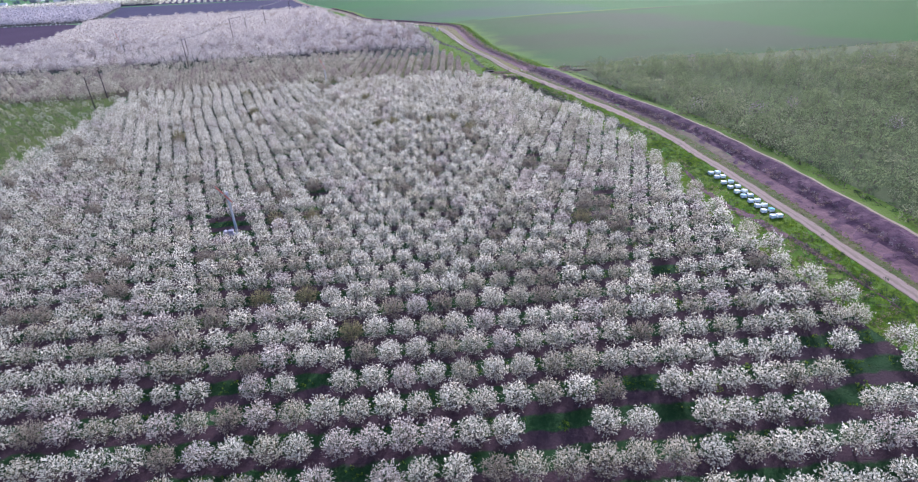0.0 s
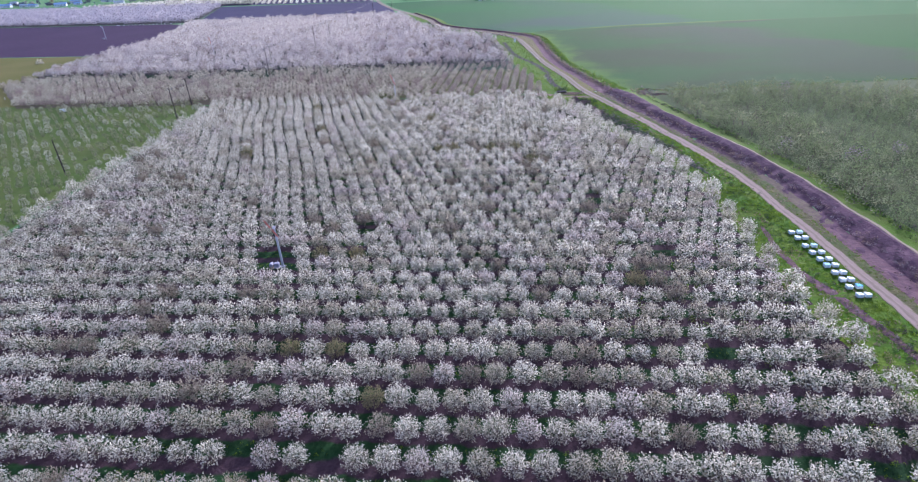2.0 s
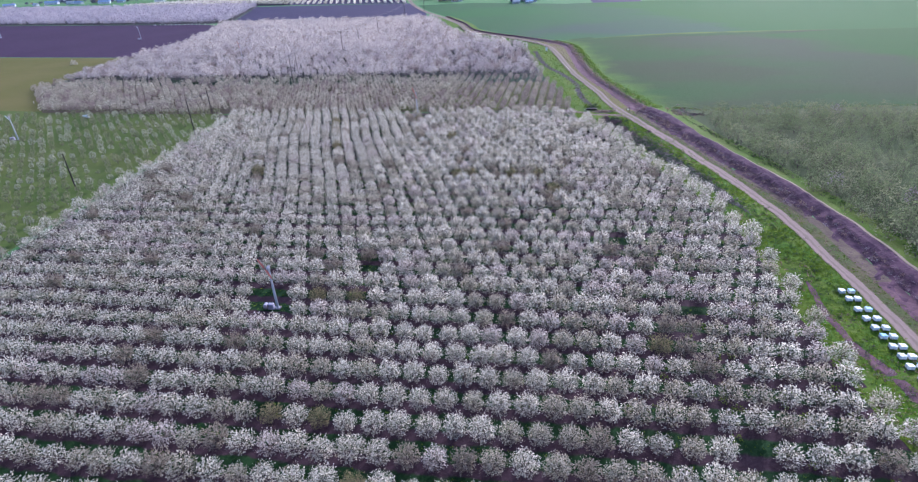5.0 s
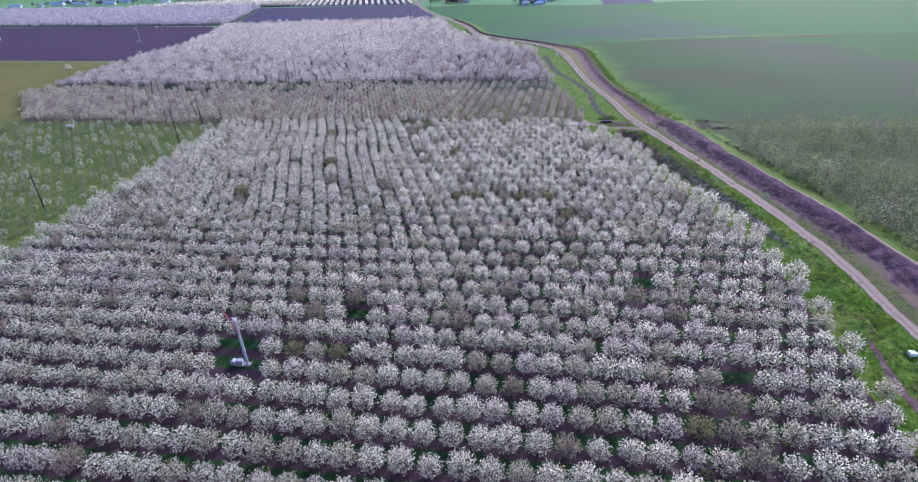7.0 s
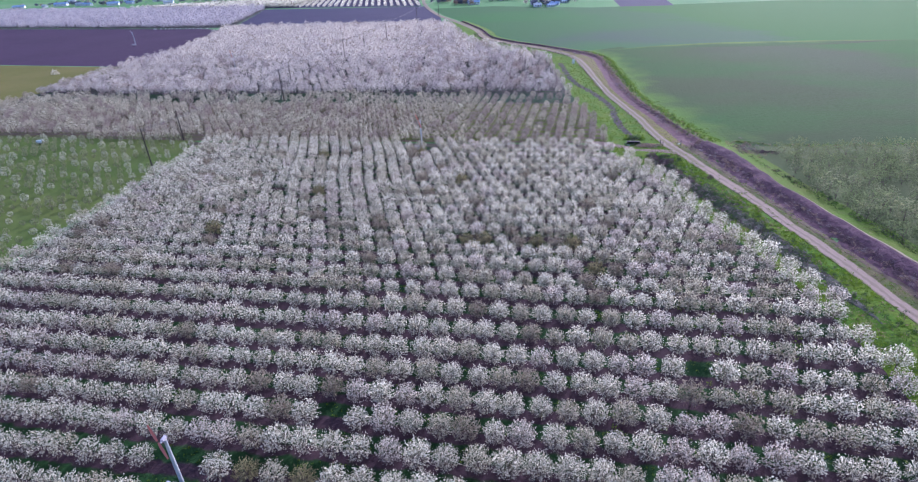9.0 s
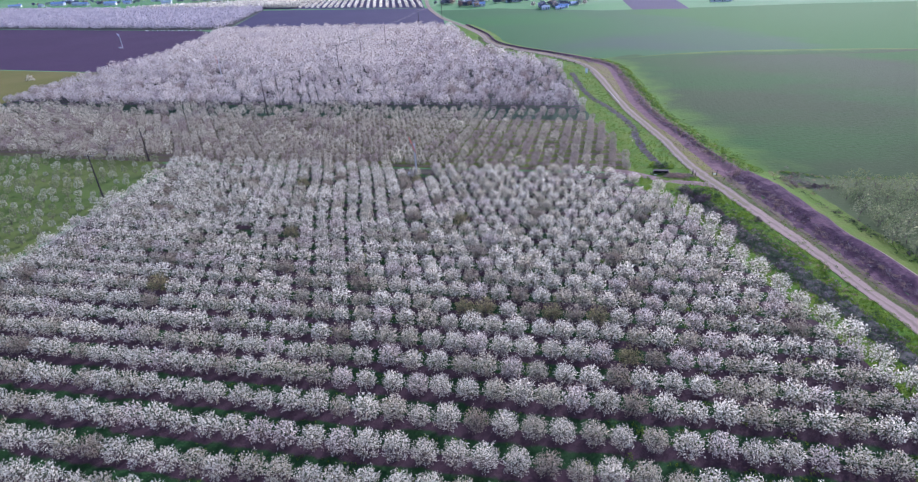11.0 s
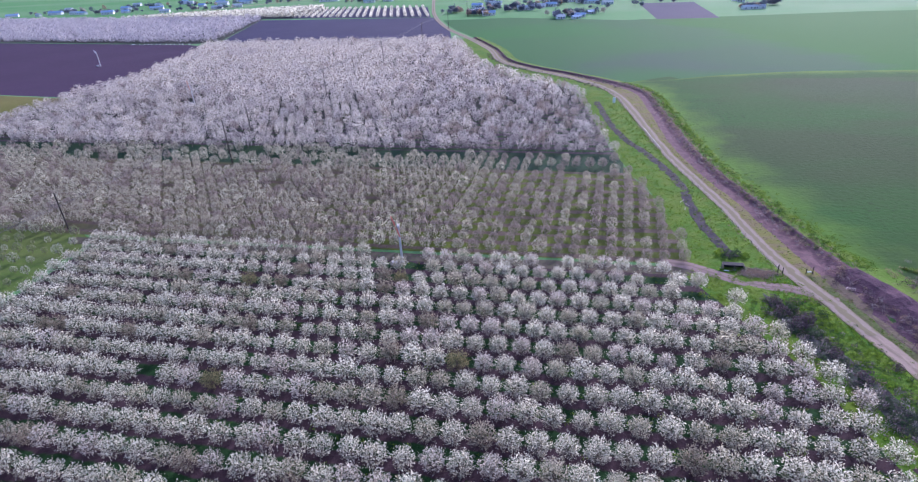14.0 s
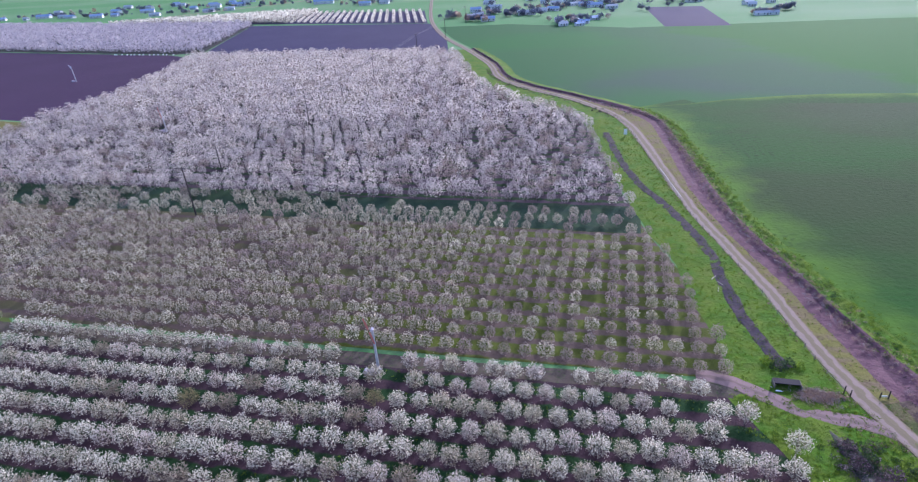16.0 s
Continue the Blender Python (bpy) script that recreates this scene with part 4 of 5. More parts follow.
strip("bank_grass_upper", mid + side_of * (bank_w + 0.25)[:, None], mid + side_of * (bank_w + 6.0)[:, None], [(0, 0.92), (0.3, 0.6), (0.65, 0.2), (1, -0.03)], M_LUSH, "bright green grass on the back of the bank", 0.2)
rim = mid[:, 1] < 452
strip("field_edge", (mid + side_of * (bank_w + 5.0)[:, None])[rim], (mid + side_of * (bank_w + 32)[:, None])[rim], [(0, -0.036), (0.25, -0.036), (0.5, -0.036), (0.75, -0.036), (1, -0.036)], M_FIELD_EDGE, "lusher green rim of the wheat field along the bank", 0.0)
drain = smooth_line([(38.6, 270), (37.2, 276), (35.7, 286), (34.9, 298), (35.3, 308), (34.9, 316), (32.8, 329), (31, 337), (27.5, 348), (23.8, 359), (20.8, 375), (19, 390), (17.6, 405), (16.6, 418)], 2.0)
# low raised strip; the ditch's shade is only in its colour
strip("drain", beside(drain, -2.0), beside(drain, 2.0), [(0, -0.1), (0.2, 0.14), (0.5, 0.17), (0.8, 0.14), (1, -0.1)], M_DRAIN, "bare drain line across the grass, its shade painted dark", 0.1)
lane = smooth_line([(54.0, 252.5), (50.5, 255.3), (46, 257.3), (40, 258.2), (35.5, 260.4), (31.5, 263.2), (28, 265.6), (22, 267.2)], 2.5)
strip("lane", beside(lane, -2.2), beside(lane, 2.0), [(0, -0.2), (0.1, 0.02), (0.3, 0.05), (0.5, 0.08), (0.7, 0.05), (0.9, 0.02), (1, -0.2)], M_LANE, "pinkish earth lane turning off into the orchard", 0.0, 0.08)
head_left = np.array([(-138.0 + 4.2 * i, 268.6 - 0.045 * (4.2 * i)) for i in range(41)])
strip("headland", head_left, head_left + np.array([0.0, 3.8]), [(0, 0.0), (0.3, 0.02), (0.5, 0.04), (0.7, 0.02), (1, 0.0)], M_HEADLAND, "bare earth headland between two orchard blocks", 0.03)
far_road = smooth_line([(-620, 1010), (-520, 1120), (-430, 1240), (-380, 1420)], 40)
strip("far_road", beside(far_road, -4), beside(far_road, 4), [(0, 0), (1, 0)], M_PATH, "pale road across far green fields", 0.0)
edge_road = smooth_line([(-200, 1330), (60, 1120), (160, 960), (260, 930), (420, 900)], 40)
strip("village_road", beside(edge_road, -4), beside(edge_road, 4), [(0, 0), (1, 0)], M_PATH, "pale village road beyond the fields", 0.0)

low_band = cut(lower, 160, 258)
band_off = np.interp(low_band[:, 1], [160, 180, 200, 215, 232, 248, 258], [-8.0, -8.9, -9.3, -10.3, -11.2, -11.4, -11.2])
band_dir = beside(low_band, 1.0) - low_band
band_half = np.interp(low_band[:, 1], [160, 174, 200, 222, 246, 255, 258], [0.2, 2.7, 2.9, 3.4, 3.2, 1.6, 0.2])
strip("weed_band", low_band + band_dir * (band_off - band_half)[:, None], low_band + band_dir * (band_off + band_half)[:, None], [(0, -0.1), (0.2, 0.18), (0.5, 0.22), (0.8, 0.18), (1, -0.1)], M_DEADWEED, "dark band of dead weeds and bare earth along the orchard edge", 0.3)

bare_line = smooth_line([(66.6, 126), (66.4, 122.6), (65.9, 117), (65.7, 110), (66.0, 104), (67.4, 99), (68.4, 94), (70.3, 84), (71.5, 75), (72, 60)], 2.0)
bare_w = np.interp(bare_line[:, 1], [60, 72, 84, 98, 106, 124, 126], [0.2, 0.8, 1.5, 2.0, 1.3, 1.0, 0.2])[:, None]
bare_side = beside(bare_line, 1.0) - bare_line
strip("bare_strip", bare_line - bare_side * bare_w, bare_line + bare_side * bare_w, [(0, -0.1), (0.25, 0.16), (0.5, 0.2), (0.75, 0.16), (1, -0.1)], M_REDTRACK, "pinkish brown bare strip with dead weeds beside the beehives", 0.1)

# ---------------------------------------------------------------- weeds, shrubs and grass
tuft = [clump_kind(400 + i, 8, 0.3, 0.08, 0.22, True) for i in range(4)]
shrub = [clump_kind(420 + i, 40, 0.8, 0.9, 0.20) for i in range(5)]
bush = [clump_kind(440 + i, 260, 1.7, 2.3, 0.30) for i in range(4)]
low_side = low_dir


def along(line, side, y0, y1, count, offset, spread, z, kinds_, slots, size, out):
    """Scatter on one side of a line: offset metres to its right, with a spread."""
    pick = np.where((line[:, 1] >= y0) & (line[:, 1] <= y1))[0]
    for _ in range(count):
        i = int(rng.choice(pick))
        o = offset + rng.normal() * spread
        p = line[i] + side[i] * o + rng.normal(size=2) * 1.2
        out.append((p[0], p[1], z, int(rng.integers(0, kinds_)), int(rng.choice(slots)), size * (0.7 + 0.6 * rng.random())))


GREEN = [M_LEAF, M_LEAF_DARK, M_BRAMBLE, M_DRYWEED, M_MAUVE, M_LEAF_MID]
grass = []
for _ in range(11000):
    y = 50 + 212 * rng.random()
    i = int(np.argmin(np.abs(lower[:, 1] - y)))
    a, b = near_edge[i][0] + 0.5, lower[i][0] - 2.0
    x = a + (b - a) * rng.random()
    lush = noise.noise((x * 0.10, y * 0.06, 8.0))
    if lush > -0.25 or rng.random() < 0.35:
        grass.append((x, y, 0.03, int(rng.integers(0, 4)), 0 if lush > -0.05 else (3 if rng.random() < 0.35 else 0), 0.7 + 0.6 * rng.random()))
for _ in range(6000):
    i = int(rng.integers(0, len(mid)))
    a, b = mid_left[i][0] + 0.5, mid[i][0] - 2.6
    x = a + (b - a) * rng.random()
    y = mid[i][1] + rng.normal() * 1.5
    if y < 440:
        grass.append((x, y, 0.03, int(rng.integers(0, 4)), 0, 0.7 + 0.6 * rng.random()))
for _ in range(2600):
    i = int(rng.integers(0, len(lower)))
    o = 1.2 + 2.8 * rng.random()
    p = lower[i] + low_side[i] * o + rng.normal(size=2) * 0.5
    grass.append((p[0], p[1], 0.05, int(rng.integers(0, 4)), 3 if rng.random() < 0.4 else 0, 0.5 + 0.5 * rng.random()))
for _ in range(2600):
    i = int(rng.integers(0, len(mid)))
    o = 0.9 + (dry_w[i] - 0.9) * rng.random() if rng.random() < 0.65 else -2.8 - 1.0 * rng.random()
    p = mid[i] + side_of[i] * o + rng.normal(size=2) * 0.5
    if p[1] < 460:
        grass.append((p[0], p[1], 0.05, int(rng.integers(0, 4)), 3 if rng.random() < 0.6 else 0, 0.5 + 0.5 * rng.random()))
scatter("verge_tufts", tuft, grass, GREEN, "loose tufts of bright spring grass along the road", "grass", 21)

alley = []
for _ in range(26000):
    x, y = -60 + 125 * rng.random(), 40 + 225 * rng.random()
    v = x * -UY + y * UX
    v -= float(np.interp(v, [ROW_ZERO + ROW_STEP * q[0] + q[1] for q in ROW_BEND], [q[1] for q in ROW_BEND]))
    off = abs((v - ROW_ZERO + ROW_STEP / 2) % ROW_STEP - ROW_STEP / 2)
    if off > 1.5 and inside(x, y, ORCHARD) and noise.noise((x * 0.08, y * 0.08, 2.0)) > -0.2:
        alley.append((x, y, -0.02, int(rng.integers(0, 4)), 0 if rng.random() < 0.8 else 1, 0.6 + 0.5 * rng.random()))
alley_weeds = []
for _ in range(420):
    x, y = -60 + 125 * rng.random() ** 0.6, 40 + 225 * rng.random()
    if inside(x, y, ORCHARD) and (x > 28 or noise.noise((x * 0.05, y * 0.05, 3.0)) > 0.25):
        alley_weeds.append((x, y, -0.02, int(rng.integers(0, 5)), 0, 0.6 + 0.6 * rng.random()))
scatter("alley_weeds", shrub, alley_weeds, GREEN, "bright yellow-green weeds between the cherry trees", "weeds", 24)
scatter("alley_tufts", tuft, alley, GREEN, "grass tufts in the orchard alleys", "grass", 22)

weeds = []
along(lower, low_side, 55, 160, 900, 10.6, 1.7, 0.55, 5, [2, 2, 2, 2, 4, 3], 0.65, weeds)
along(lower, low_side, 160, 262, 950, 7.6, 1.4, 0.55, 5, [2, 2, 2, 2, 4, 3], 0.65, weeds)
along(lower, low_side, -20, 70, 200, 11, 2.2, 0.55, 5, [2, 2, 2, 3], 0.8, weeds)
along(lower, low_side, 185, 206, 320, -9.2, 1.5, 0.1, 5, [2, 1, 1, 4, 1], 0.6, weeds)
along(lower, low_side, 206, 226, 420, -10.4, 1.8, 0.1, 5, [2, 1, 1, 4, 1], 0.65, weeds)
along(lower, low_side, 222, 254, 640, -11.3, 1.9, 0.1, 5, [2, 1, 1, 4, 1], 0.65, weeds)
along(lower, low_side, 200, 256, 420, -5.4, 1.6, 0.05, 5, [0, 1, 0, 5], 0.5, weeds)
along(lower, low_side, 166, 190, 260, -8.6, 1.3, 0.1, 5, [2, 1, 1, 4, 1], 0.55, weeds)
along(lower, low_side, 112, 168, 300, -7.6, 2.2, 0.05, 5, [1, 1, 5], 0.6, weeds)
along(lower, low_side, 60, 262, 120, -6.5, 0.8, 0.05, 5, [1, 0, 0], 0.6, weeds)
crest = mid + side_of * bank_w[:, None]
along(crest, side_of, 262, 455, 620, -1.0, 0.6, 0.4, 5, [2, 4, 4, 3], 0.55, weeds)
along(crest, side_of, 262, 455, 620, 0.0, 0.5, 0.75, 5, [3, 3, 3, 4], 0.62, weeds)
along(crest, side_of, 262, 455, 900, 1.3, 0.5, 0.6, 5, [1, 5, 5, 0], 0.62, weeds)
along(crest, side_of, 262, 455, 1700, 3.0, 1.1, 0.2, 5, [0, 0, 5], 0.6, weeds)
along(crest, side_of, 262, 300, 260, 5.4, 1.6, -0.15, 5, [0], 0.5, weeds)
for _ in range(360):
    t = rng.random() ** 1.6
    hx = 72.5 + 200 * t
    hy = np.interp(hx, [72, 76, 83, 95, 280], [266.8, 265.8, 262.2, 262.2, 263.5]) + rng.normal() * 0.5
    weeds.append((hx, hy, 0.0, int(rng.integers(0, 5)), int(rng.choice([0, 0, 1, 3])), 0.35 + 0.3 * rng.random()))
for _ in range(45):
    weeds.append((78.5 + rng.normal() * 2.2, 255.3 + rng.normal() * 0.7, 0.0, int(rng.integers(0, 5)), 2, 0.5 + 0.3 * rng.random()))
for _ in range(110):
    weeds.append((71.5 + rng.normal() * 3.0, 258.0 + rng.normal() * 3.0, 0.3, int(rng.integers(0, 5)), int(rng.choice([3, 4, 2])), 0.6 + 0.3 * rng.random()))
along(mid, side_of, 440, 640, 420, 4.6, 0.7, 0.2, 5, [2, 4, 1, 5], 0.7, weeds)
along(mid, side_of, 440, 560, 160, -4.4, 0.6, 0.1, 5, [2, 1, 2], 0.8, weeds)
for p in drain[::2]:
    for _ in range(3):
        q = p + rng.normal(size=2) * 0.8
        weeds.append((q[0], q[1], 0.12, int(rng.integers(0, 5)), int(rng.choice([2, 2, 1])), 0.4 + 0.25 * rng.random()))
for _ in range(260):
    q = np.array([41.6, 262.8]) + rng.normal(size=2) * np.array([1.9, 0.9])
    weeds.append((q[0], q[1], 0.05, int(rng.integers(0, 5)), int(rng.choice([3, 4, 3])), 0.5 + 0.3 * rng.random()))
for px, py in smooth_line([(66.0, 106), (67.4, 99), (68.4, 94), (70.3, 84), (71.5, 75), (72, 60)], 0.5):
    for _ in range(1):
        weeds.append((px + rng.normal() * 1.3, py, 0.06, int(rng.integers(0, 5)), int(rng.choice([1, 1, 2, 4])), 0.45 + 0.3 * rng.random()))
along(lower, low_side, 40, 160, 520, 19.3, 1.0, 0.05, 5, [1, 1, 5, 2], 0.8, weeds)
along(lower, low_side, 160, 250, 420, 16.6, 1.0, 0.05, 5, [1, 1, 5, 2], 0.8, weeds)
along(lower, low_side, 35, 88, 460, -7.6, 2.4, 0.05, 5, [1, 1, 5, 2, 3], 0.6, weeds)
scatter("roadside_weeds", shrub, weeds, GREEN, "dry brambles, tan weeds and low shrubs on the banks", "weeds", 23)


def green_bush(x, y, size, slot=1, label="dense dark green shrub on the verge"):
    kind = int(rng.integers(0, 4))
    arr = bush[kind][0] * size
    ob = mesh_object("shrub", arr + np.array([x, y, 0.0]), np.arange(len(arr)).reshape(-1, 3), [GREEN[slot]])
    return tagged(ob, label, "shrub", "shrubs along the road")


for x, y, size, slot in ((37.5, 270.2, 0.95, 1), (39.6, 271.2, 0.75, 1), (36.0, 271.6, 0.75, 0), (41.2, 270.4, 0.6, 0), (49.0, 247.0, 0.6, 1), (46.0, 246.0, 0.8, 2), (45.2, 244.6, 0.8, 2), (55.0, 232.0, 0.6, 2),
                         (41.3, 251.0, 0.95, 2), (41.8, 247.6, 0.9, 2), (43.2, 243.5, 1.0, 2), (45.0, 240.5, 0.8, 1), (46.5, 235.0, 0.8, 2), (44.0, 249.2, 0.7, 1), (48.5, 229.0, 0.8, 2)):
    green_bush(x, y, size, slot, "dense dark green shrub on the verge" if slot == 1 else ("light green shrub on the verge" if slot == 0 else "dead purple-grey bramble bush on the verge"))


# ---------------------------------------------------------------- beehives by the road
def hive_pallet(roof, label):
    """Four hives on one pallet, each with a body and a lid."""
    thing = new("beehive_pallet")
    tagged(thing, label, "beehives", "beehive pallets beside the road")
    boards = [box_bm(1.22, 0.14, 0.03, (0, -0.48 + 0.24 * i, 0.10)) for i in range(5)]
    part("pallet", join_bm(*boards, *[box_bm(0.09, 1.1, 0.10, (sx, 0, 0)) for sx in (-0.52, 0, 0.52)]), M_WOOD, thing)
    for sx in (-0.29, 0.29):
        for sy in (-0.27, 0.27):
            h = 0.50 if (sx + sy) > 0.3 else 0.58
            hive = part("hive", join_bm(box_bm(0.50, 0.44, 0.27, (sx, sy, 0.13), 0.012), box_bm(0.49, 0.43, h - 0.27, (sx, sy, 0.405), 0.012)), M_WHITE, thing)
            part("lid", box_bm(0.54, 0.48, 0.07, (sx, sy, 0.135 + h), 0.015), roof, hive)
    return thing


hive_white = hive_pallet(M_WHITE, "pallet of four white beehives in the roadside grass")
hive_white.matrix_basis = pose(71.8, 121.8, 0.1, 0, 0, 4)
hive_blue = hive_pallet(M_HIVE_BLUE, "pallet of four beehives with pale blue lids")
hive_blue.matrix_basis = pose(73.6, 121.8, 0.1, 0, 0, -3)
hive_sky = hive_pallet(M_HIVE_SKY, "pallet of four beehives with bright blue lids")
hive_sky.matrix_basis = pose(73.5, 98.6, 0.1, 0, 0, 2)
HIVE_Y = [121.8, 119.0, 115.3, 112.3, 109.4, 106.8, 103.9, 101.2, 98.5, 95.6]
for i, y in enumerate(HIVE_Y):
    for side, x in enumerate((71.8, 73.55)):
        if (i, side) in ((0, 0), (0, 1), (8, 1)):
            continue
        copy_thing(hive_blue if (i, side) in ((5, 0), (2, 1)) else hive_white, pose(x + rng.normal() * 0.08, y, 0.1, 0, 0, float(rng.normal() * 5)))


# ---------------------------------------------------------------- wind machines
def wind_machine(x, y, height, engine, blade_turn, red=True):
    """A frost fan: a tall tapered tube, a gear head with two blades, an engine and a fuel tank at the foot."""
    thing = new("wind_machine")
    tagged(thing, "tall steel frost fan with engine and tank at its foot", "wind machine", "frost fans in the orchards")
    thing.location = (x, y, 0)
    part("pad", box_bm(1.3, 1.3, 0.15, (0, 0, 0), 0.03), M_CONCRETE, thing)
    part("tower", tube_bm([(0, 0, 0.15), (0, 0, height * 0.5), (0, 0, height)], [0.30, 0.26, 0.21], 10), M_STEEL, thing)
    part("base_flange", tube_bm([(0, 0, 0.15), (0, 0, 0.25)], [0.5, 0.5], 10), M_STEEL, thing)
    head = part("gear_head", join_bm(box_bm(0.45, 0.9, 0.45, (0, -0.1, height), 0.06), tube_bm([(0, -0.5, height + 0.25), (0, -0.85, height + 0.22)], [0.14, 0.10], 8)), M_GREY, thing)
    for way in (1, -1):
        bm = bmesh.new()
        rows = []
        for s, half, lift in ((0.15, 0.10, 0.0), (0.8, 0.17, 0.02), (1.7, 0.16, 0.0), (2.7, 0.10, -0.03)):
            rows.append([bm.verts.new((way * s, -0.85 + q * half, height + 0.22 + lift + q * half * 0.5 + e)) for q, e in ((-1, 0.02), (1, 0.02), (1, -0.02), (-1, -0.02))])
        for r, t in zip(rows, rows[1:]):
            for k in range(4):
                bm.faces.new((r[k], r[(k + 1) % 4], t[(k + 1) % 4], t[k]))
        bm.faces.new(rows[0][::-1])
        bm.faces.new(rows[-1])
        bmesh.ops.rotate(bm, cent=(0, -0.85, height + 0.22), matrix=Matrix.Rotation(radians(blade_turn), 3, "Y"), verts=bm.verts)
        bmesh.ops.rotate(bm, cent=(0, 0, 0), matrix=Matrix.Rotation(radians(-35), 3, "Z"), verts=bm.verts)
        part("blade", bm, M_RED if red else M_WHITE, thing, "faded red blade" if red else "")
    ex, ey = engine
    motor = part("engine", join_bm(box_bm(1.15, 0.9, 0.95, (ex, ey, 0.25), 0.1), box_bm(1.3, 1.0, 0.25, (ex, ey, 0.0)), tube_bm([(ex + 0.4, ey, 1.25), (ex + 0.4, ey, 1.7)], [0.06, 0.06], 6)), M_GREY, thing)
    part("radiator", box_bm(0.08, 0.7, 0.7, (ex - 0.61, ey, 0.4), 0.01), M_DARK, motor)
    part("fuel_tank", tube_bm([(ex - 1.25, ey - 0.55, 0.75), (ex - 1.25, ey - 0.5, 0.75), (ex - 1.25, ey + 0.5, 0.75), (ex - 1.25, ey + 0.55, 0.75)], [0.28, 0.45, 0.45, 0.28], 12), M_TANK, thing, "whitish fuel tank")
    part("tank_stand", box_bm(0.9, 1.0, 0.22, (ex - 1.25, ey, 0.0)), M_WOOD, thing)
    return thing


wind_machine(-45.7, 113.5, 10.0, (-1.3, -0.1), 35)
wind_machine(-39.3, 263.0, 10.0, (-0.9, -1.3), 60)
wind_machine(-358.0, 557.0, 11.0, (-1.6, -0.4), 20, False)
wind_machine(-196.0, 427.0, 10.0, (-1.5, 0.0), 70)
wind_machine(-214.5, 238.5, 10.0, (-2.2, 0.0), 10, False)
wind_machine(-556.0, 612.0, 10.5, (-1.5, 0.0), 50, False)


# ---------------------------------------------------------------- power lines
def power_pole(x, y, height, arm=True):
    thing = new("power_pole")
    tagged(thing, "tall dark wooden power pole with a crossarm" if arm else "slim dark wooden line pole", "power pole", "poles of the power line")
    thing.location = (x, y, -0.02)
    part("pole", tube_bm([(0, 0, 0), (0, 0, height * 0.5), (0, 0, height)], [0.25, 0.21, 0.16], 8), M_POLE, thing)
    if arm:
        cross = part("crossarm", box_bm(2.6, 0.12, 0.14, (0, 0.15, height - 0.7), 0.01), M_POLE, thing)
        for sx in (-1.2, 0.35, 1.2):
            part("insulator", tube_bm([(sx, 0.15, height - 0.56), (sx, 0.15, height - 0.42), (sx, 0.15, height - 0.3)], [0.05, 0.08, 0.04], 6), M_GREY, cross)
        part("brace", tube_bm([(-0.8, 0.1, height - 0.6), (0, 0.1, height - 1.3), (0.8, 0.1, height - 0.6)], [0.03, 0.03, 0.03], 5), M_STEEL, thing)
    return thing


LINE = [(-128.3, 233.5), (-122.5, 333.0), (-119.7, 426.5), (-114.5, 518.0), (-108.0, 611.0), (-103.0, 705.0), (-98.0, 800.0)]
SIDE_LINE = [(-143.5, 181.0), (-142.5, 275.0), (-133.0, 369.0), (-122.0, 480.0)]
for x, y in LINE:
    power_pole(x, y, 17.0)
for x, y in SIDE_LINE:
    power_pole(x, y, 12.5, False)
for sx in (-1.2, 0.35, 1.2):
    pts = []
    for (xa, ya), (xb, yb) in zip(LINE, LINE[1:]):
        for s in range(10):
            t = s / 10
            pts.append((xa + (xb - xa) * t + sx, ya + (yb - ya) * t + 0.15, 16.68 - 6.0 * t * (1 - t)))
    pts.append((LINE[-1][0] + sx, LINE[-1][1] + 0.15, 16.68))
    tagged(part("power_line_wire", tube_bm(pts, [0.04] * len(pts), 4), M_WIRE, None), "thin overhead wire slung between power poles", "wire", "wires of the power line")


# ---------------------------------------------------------------- shed, gate, fence, sign
def field_shed(x, y, turn):
    """A low open-fronted shed of dark boards with a flat roof."""
    thing = new("field_shed")
    tagged(thing, "low dark open-fronted wooden shed beside the lane", "shed")
    thing.matrix_basis = pose(x, y, 0, 0, 0, turn)
    part("back_wall", box_bm(4.6, 0.10, 0.95, (0, 0.9, 0)), M_WOOD, thing)
    for sx in (-2.25, 2.25):
        part("side_wall", box_bm(0.10, 1.7, 0.95, (sx, 0, 0)), M_WOOD, thing)
    part("roof", box_bm(4.4, 1.5, 0.08, (0, 0.3, 0.95), 0.02), M_ROOF_DARK, thing)
    for sx in (-2.2, 0, 2.2):
        part("post", box_bm(0.10, 0.10, 0.95, (sx, -0.85, 0)), M_WOOD, thing)
    # near-black panel added to paint the shade of the shed's hollow
    part("inner_boards", box_bm(4.3, 0.06, 0.9, (0, 0.4, 0)), M_DARK, thing)
    return thing


field_shed(37.2, 265.0, -4)
for x, y, l, turn, tilt in ((34.3, 264.2, 1.9, 60, 40), (35.6, 263.6, 1.6, 10, 12)):
    board = box_bm(l, 0.3, 0.06, (0, 0, 0.05), 0.01)
    ob = part("white_board", board, M_WHITE, None)
    ob.matrix_basis = pose(x, y, 0.35 if tilt > 20 else 0.1, 0, tilt, turn)
    tagged(ob, "loose white board leaning by the shed", "board", "boards by the shed")

gate = new("farm_gate")
tagged(gate, "dark posts of an open farm gate across the gravel road", "gate")
gate.location = (0, 0, 0)
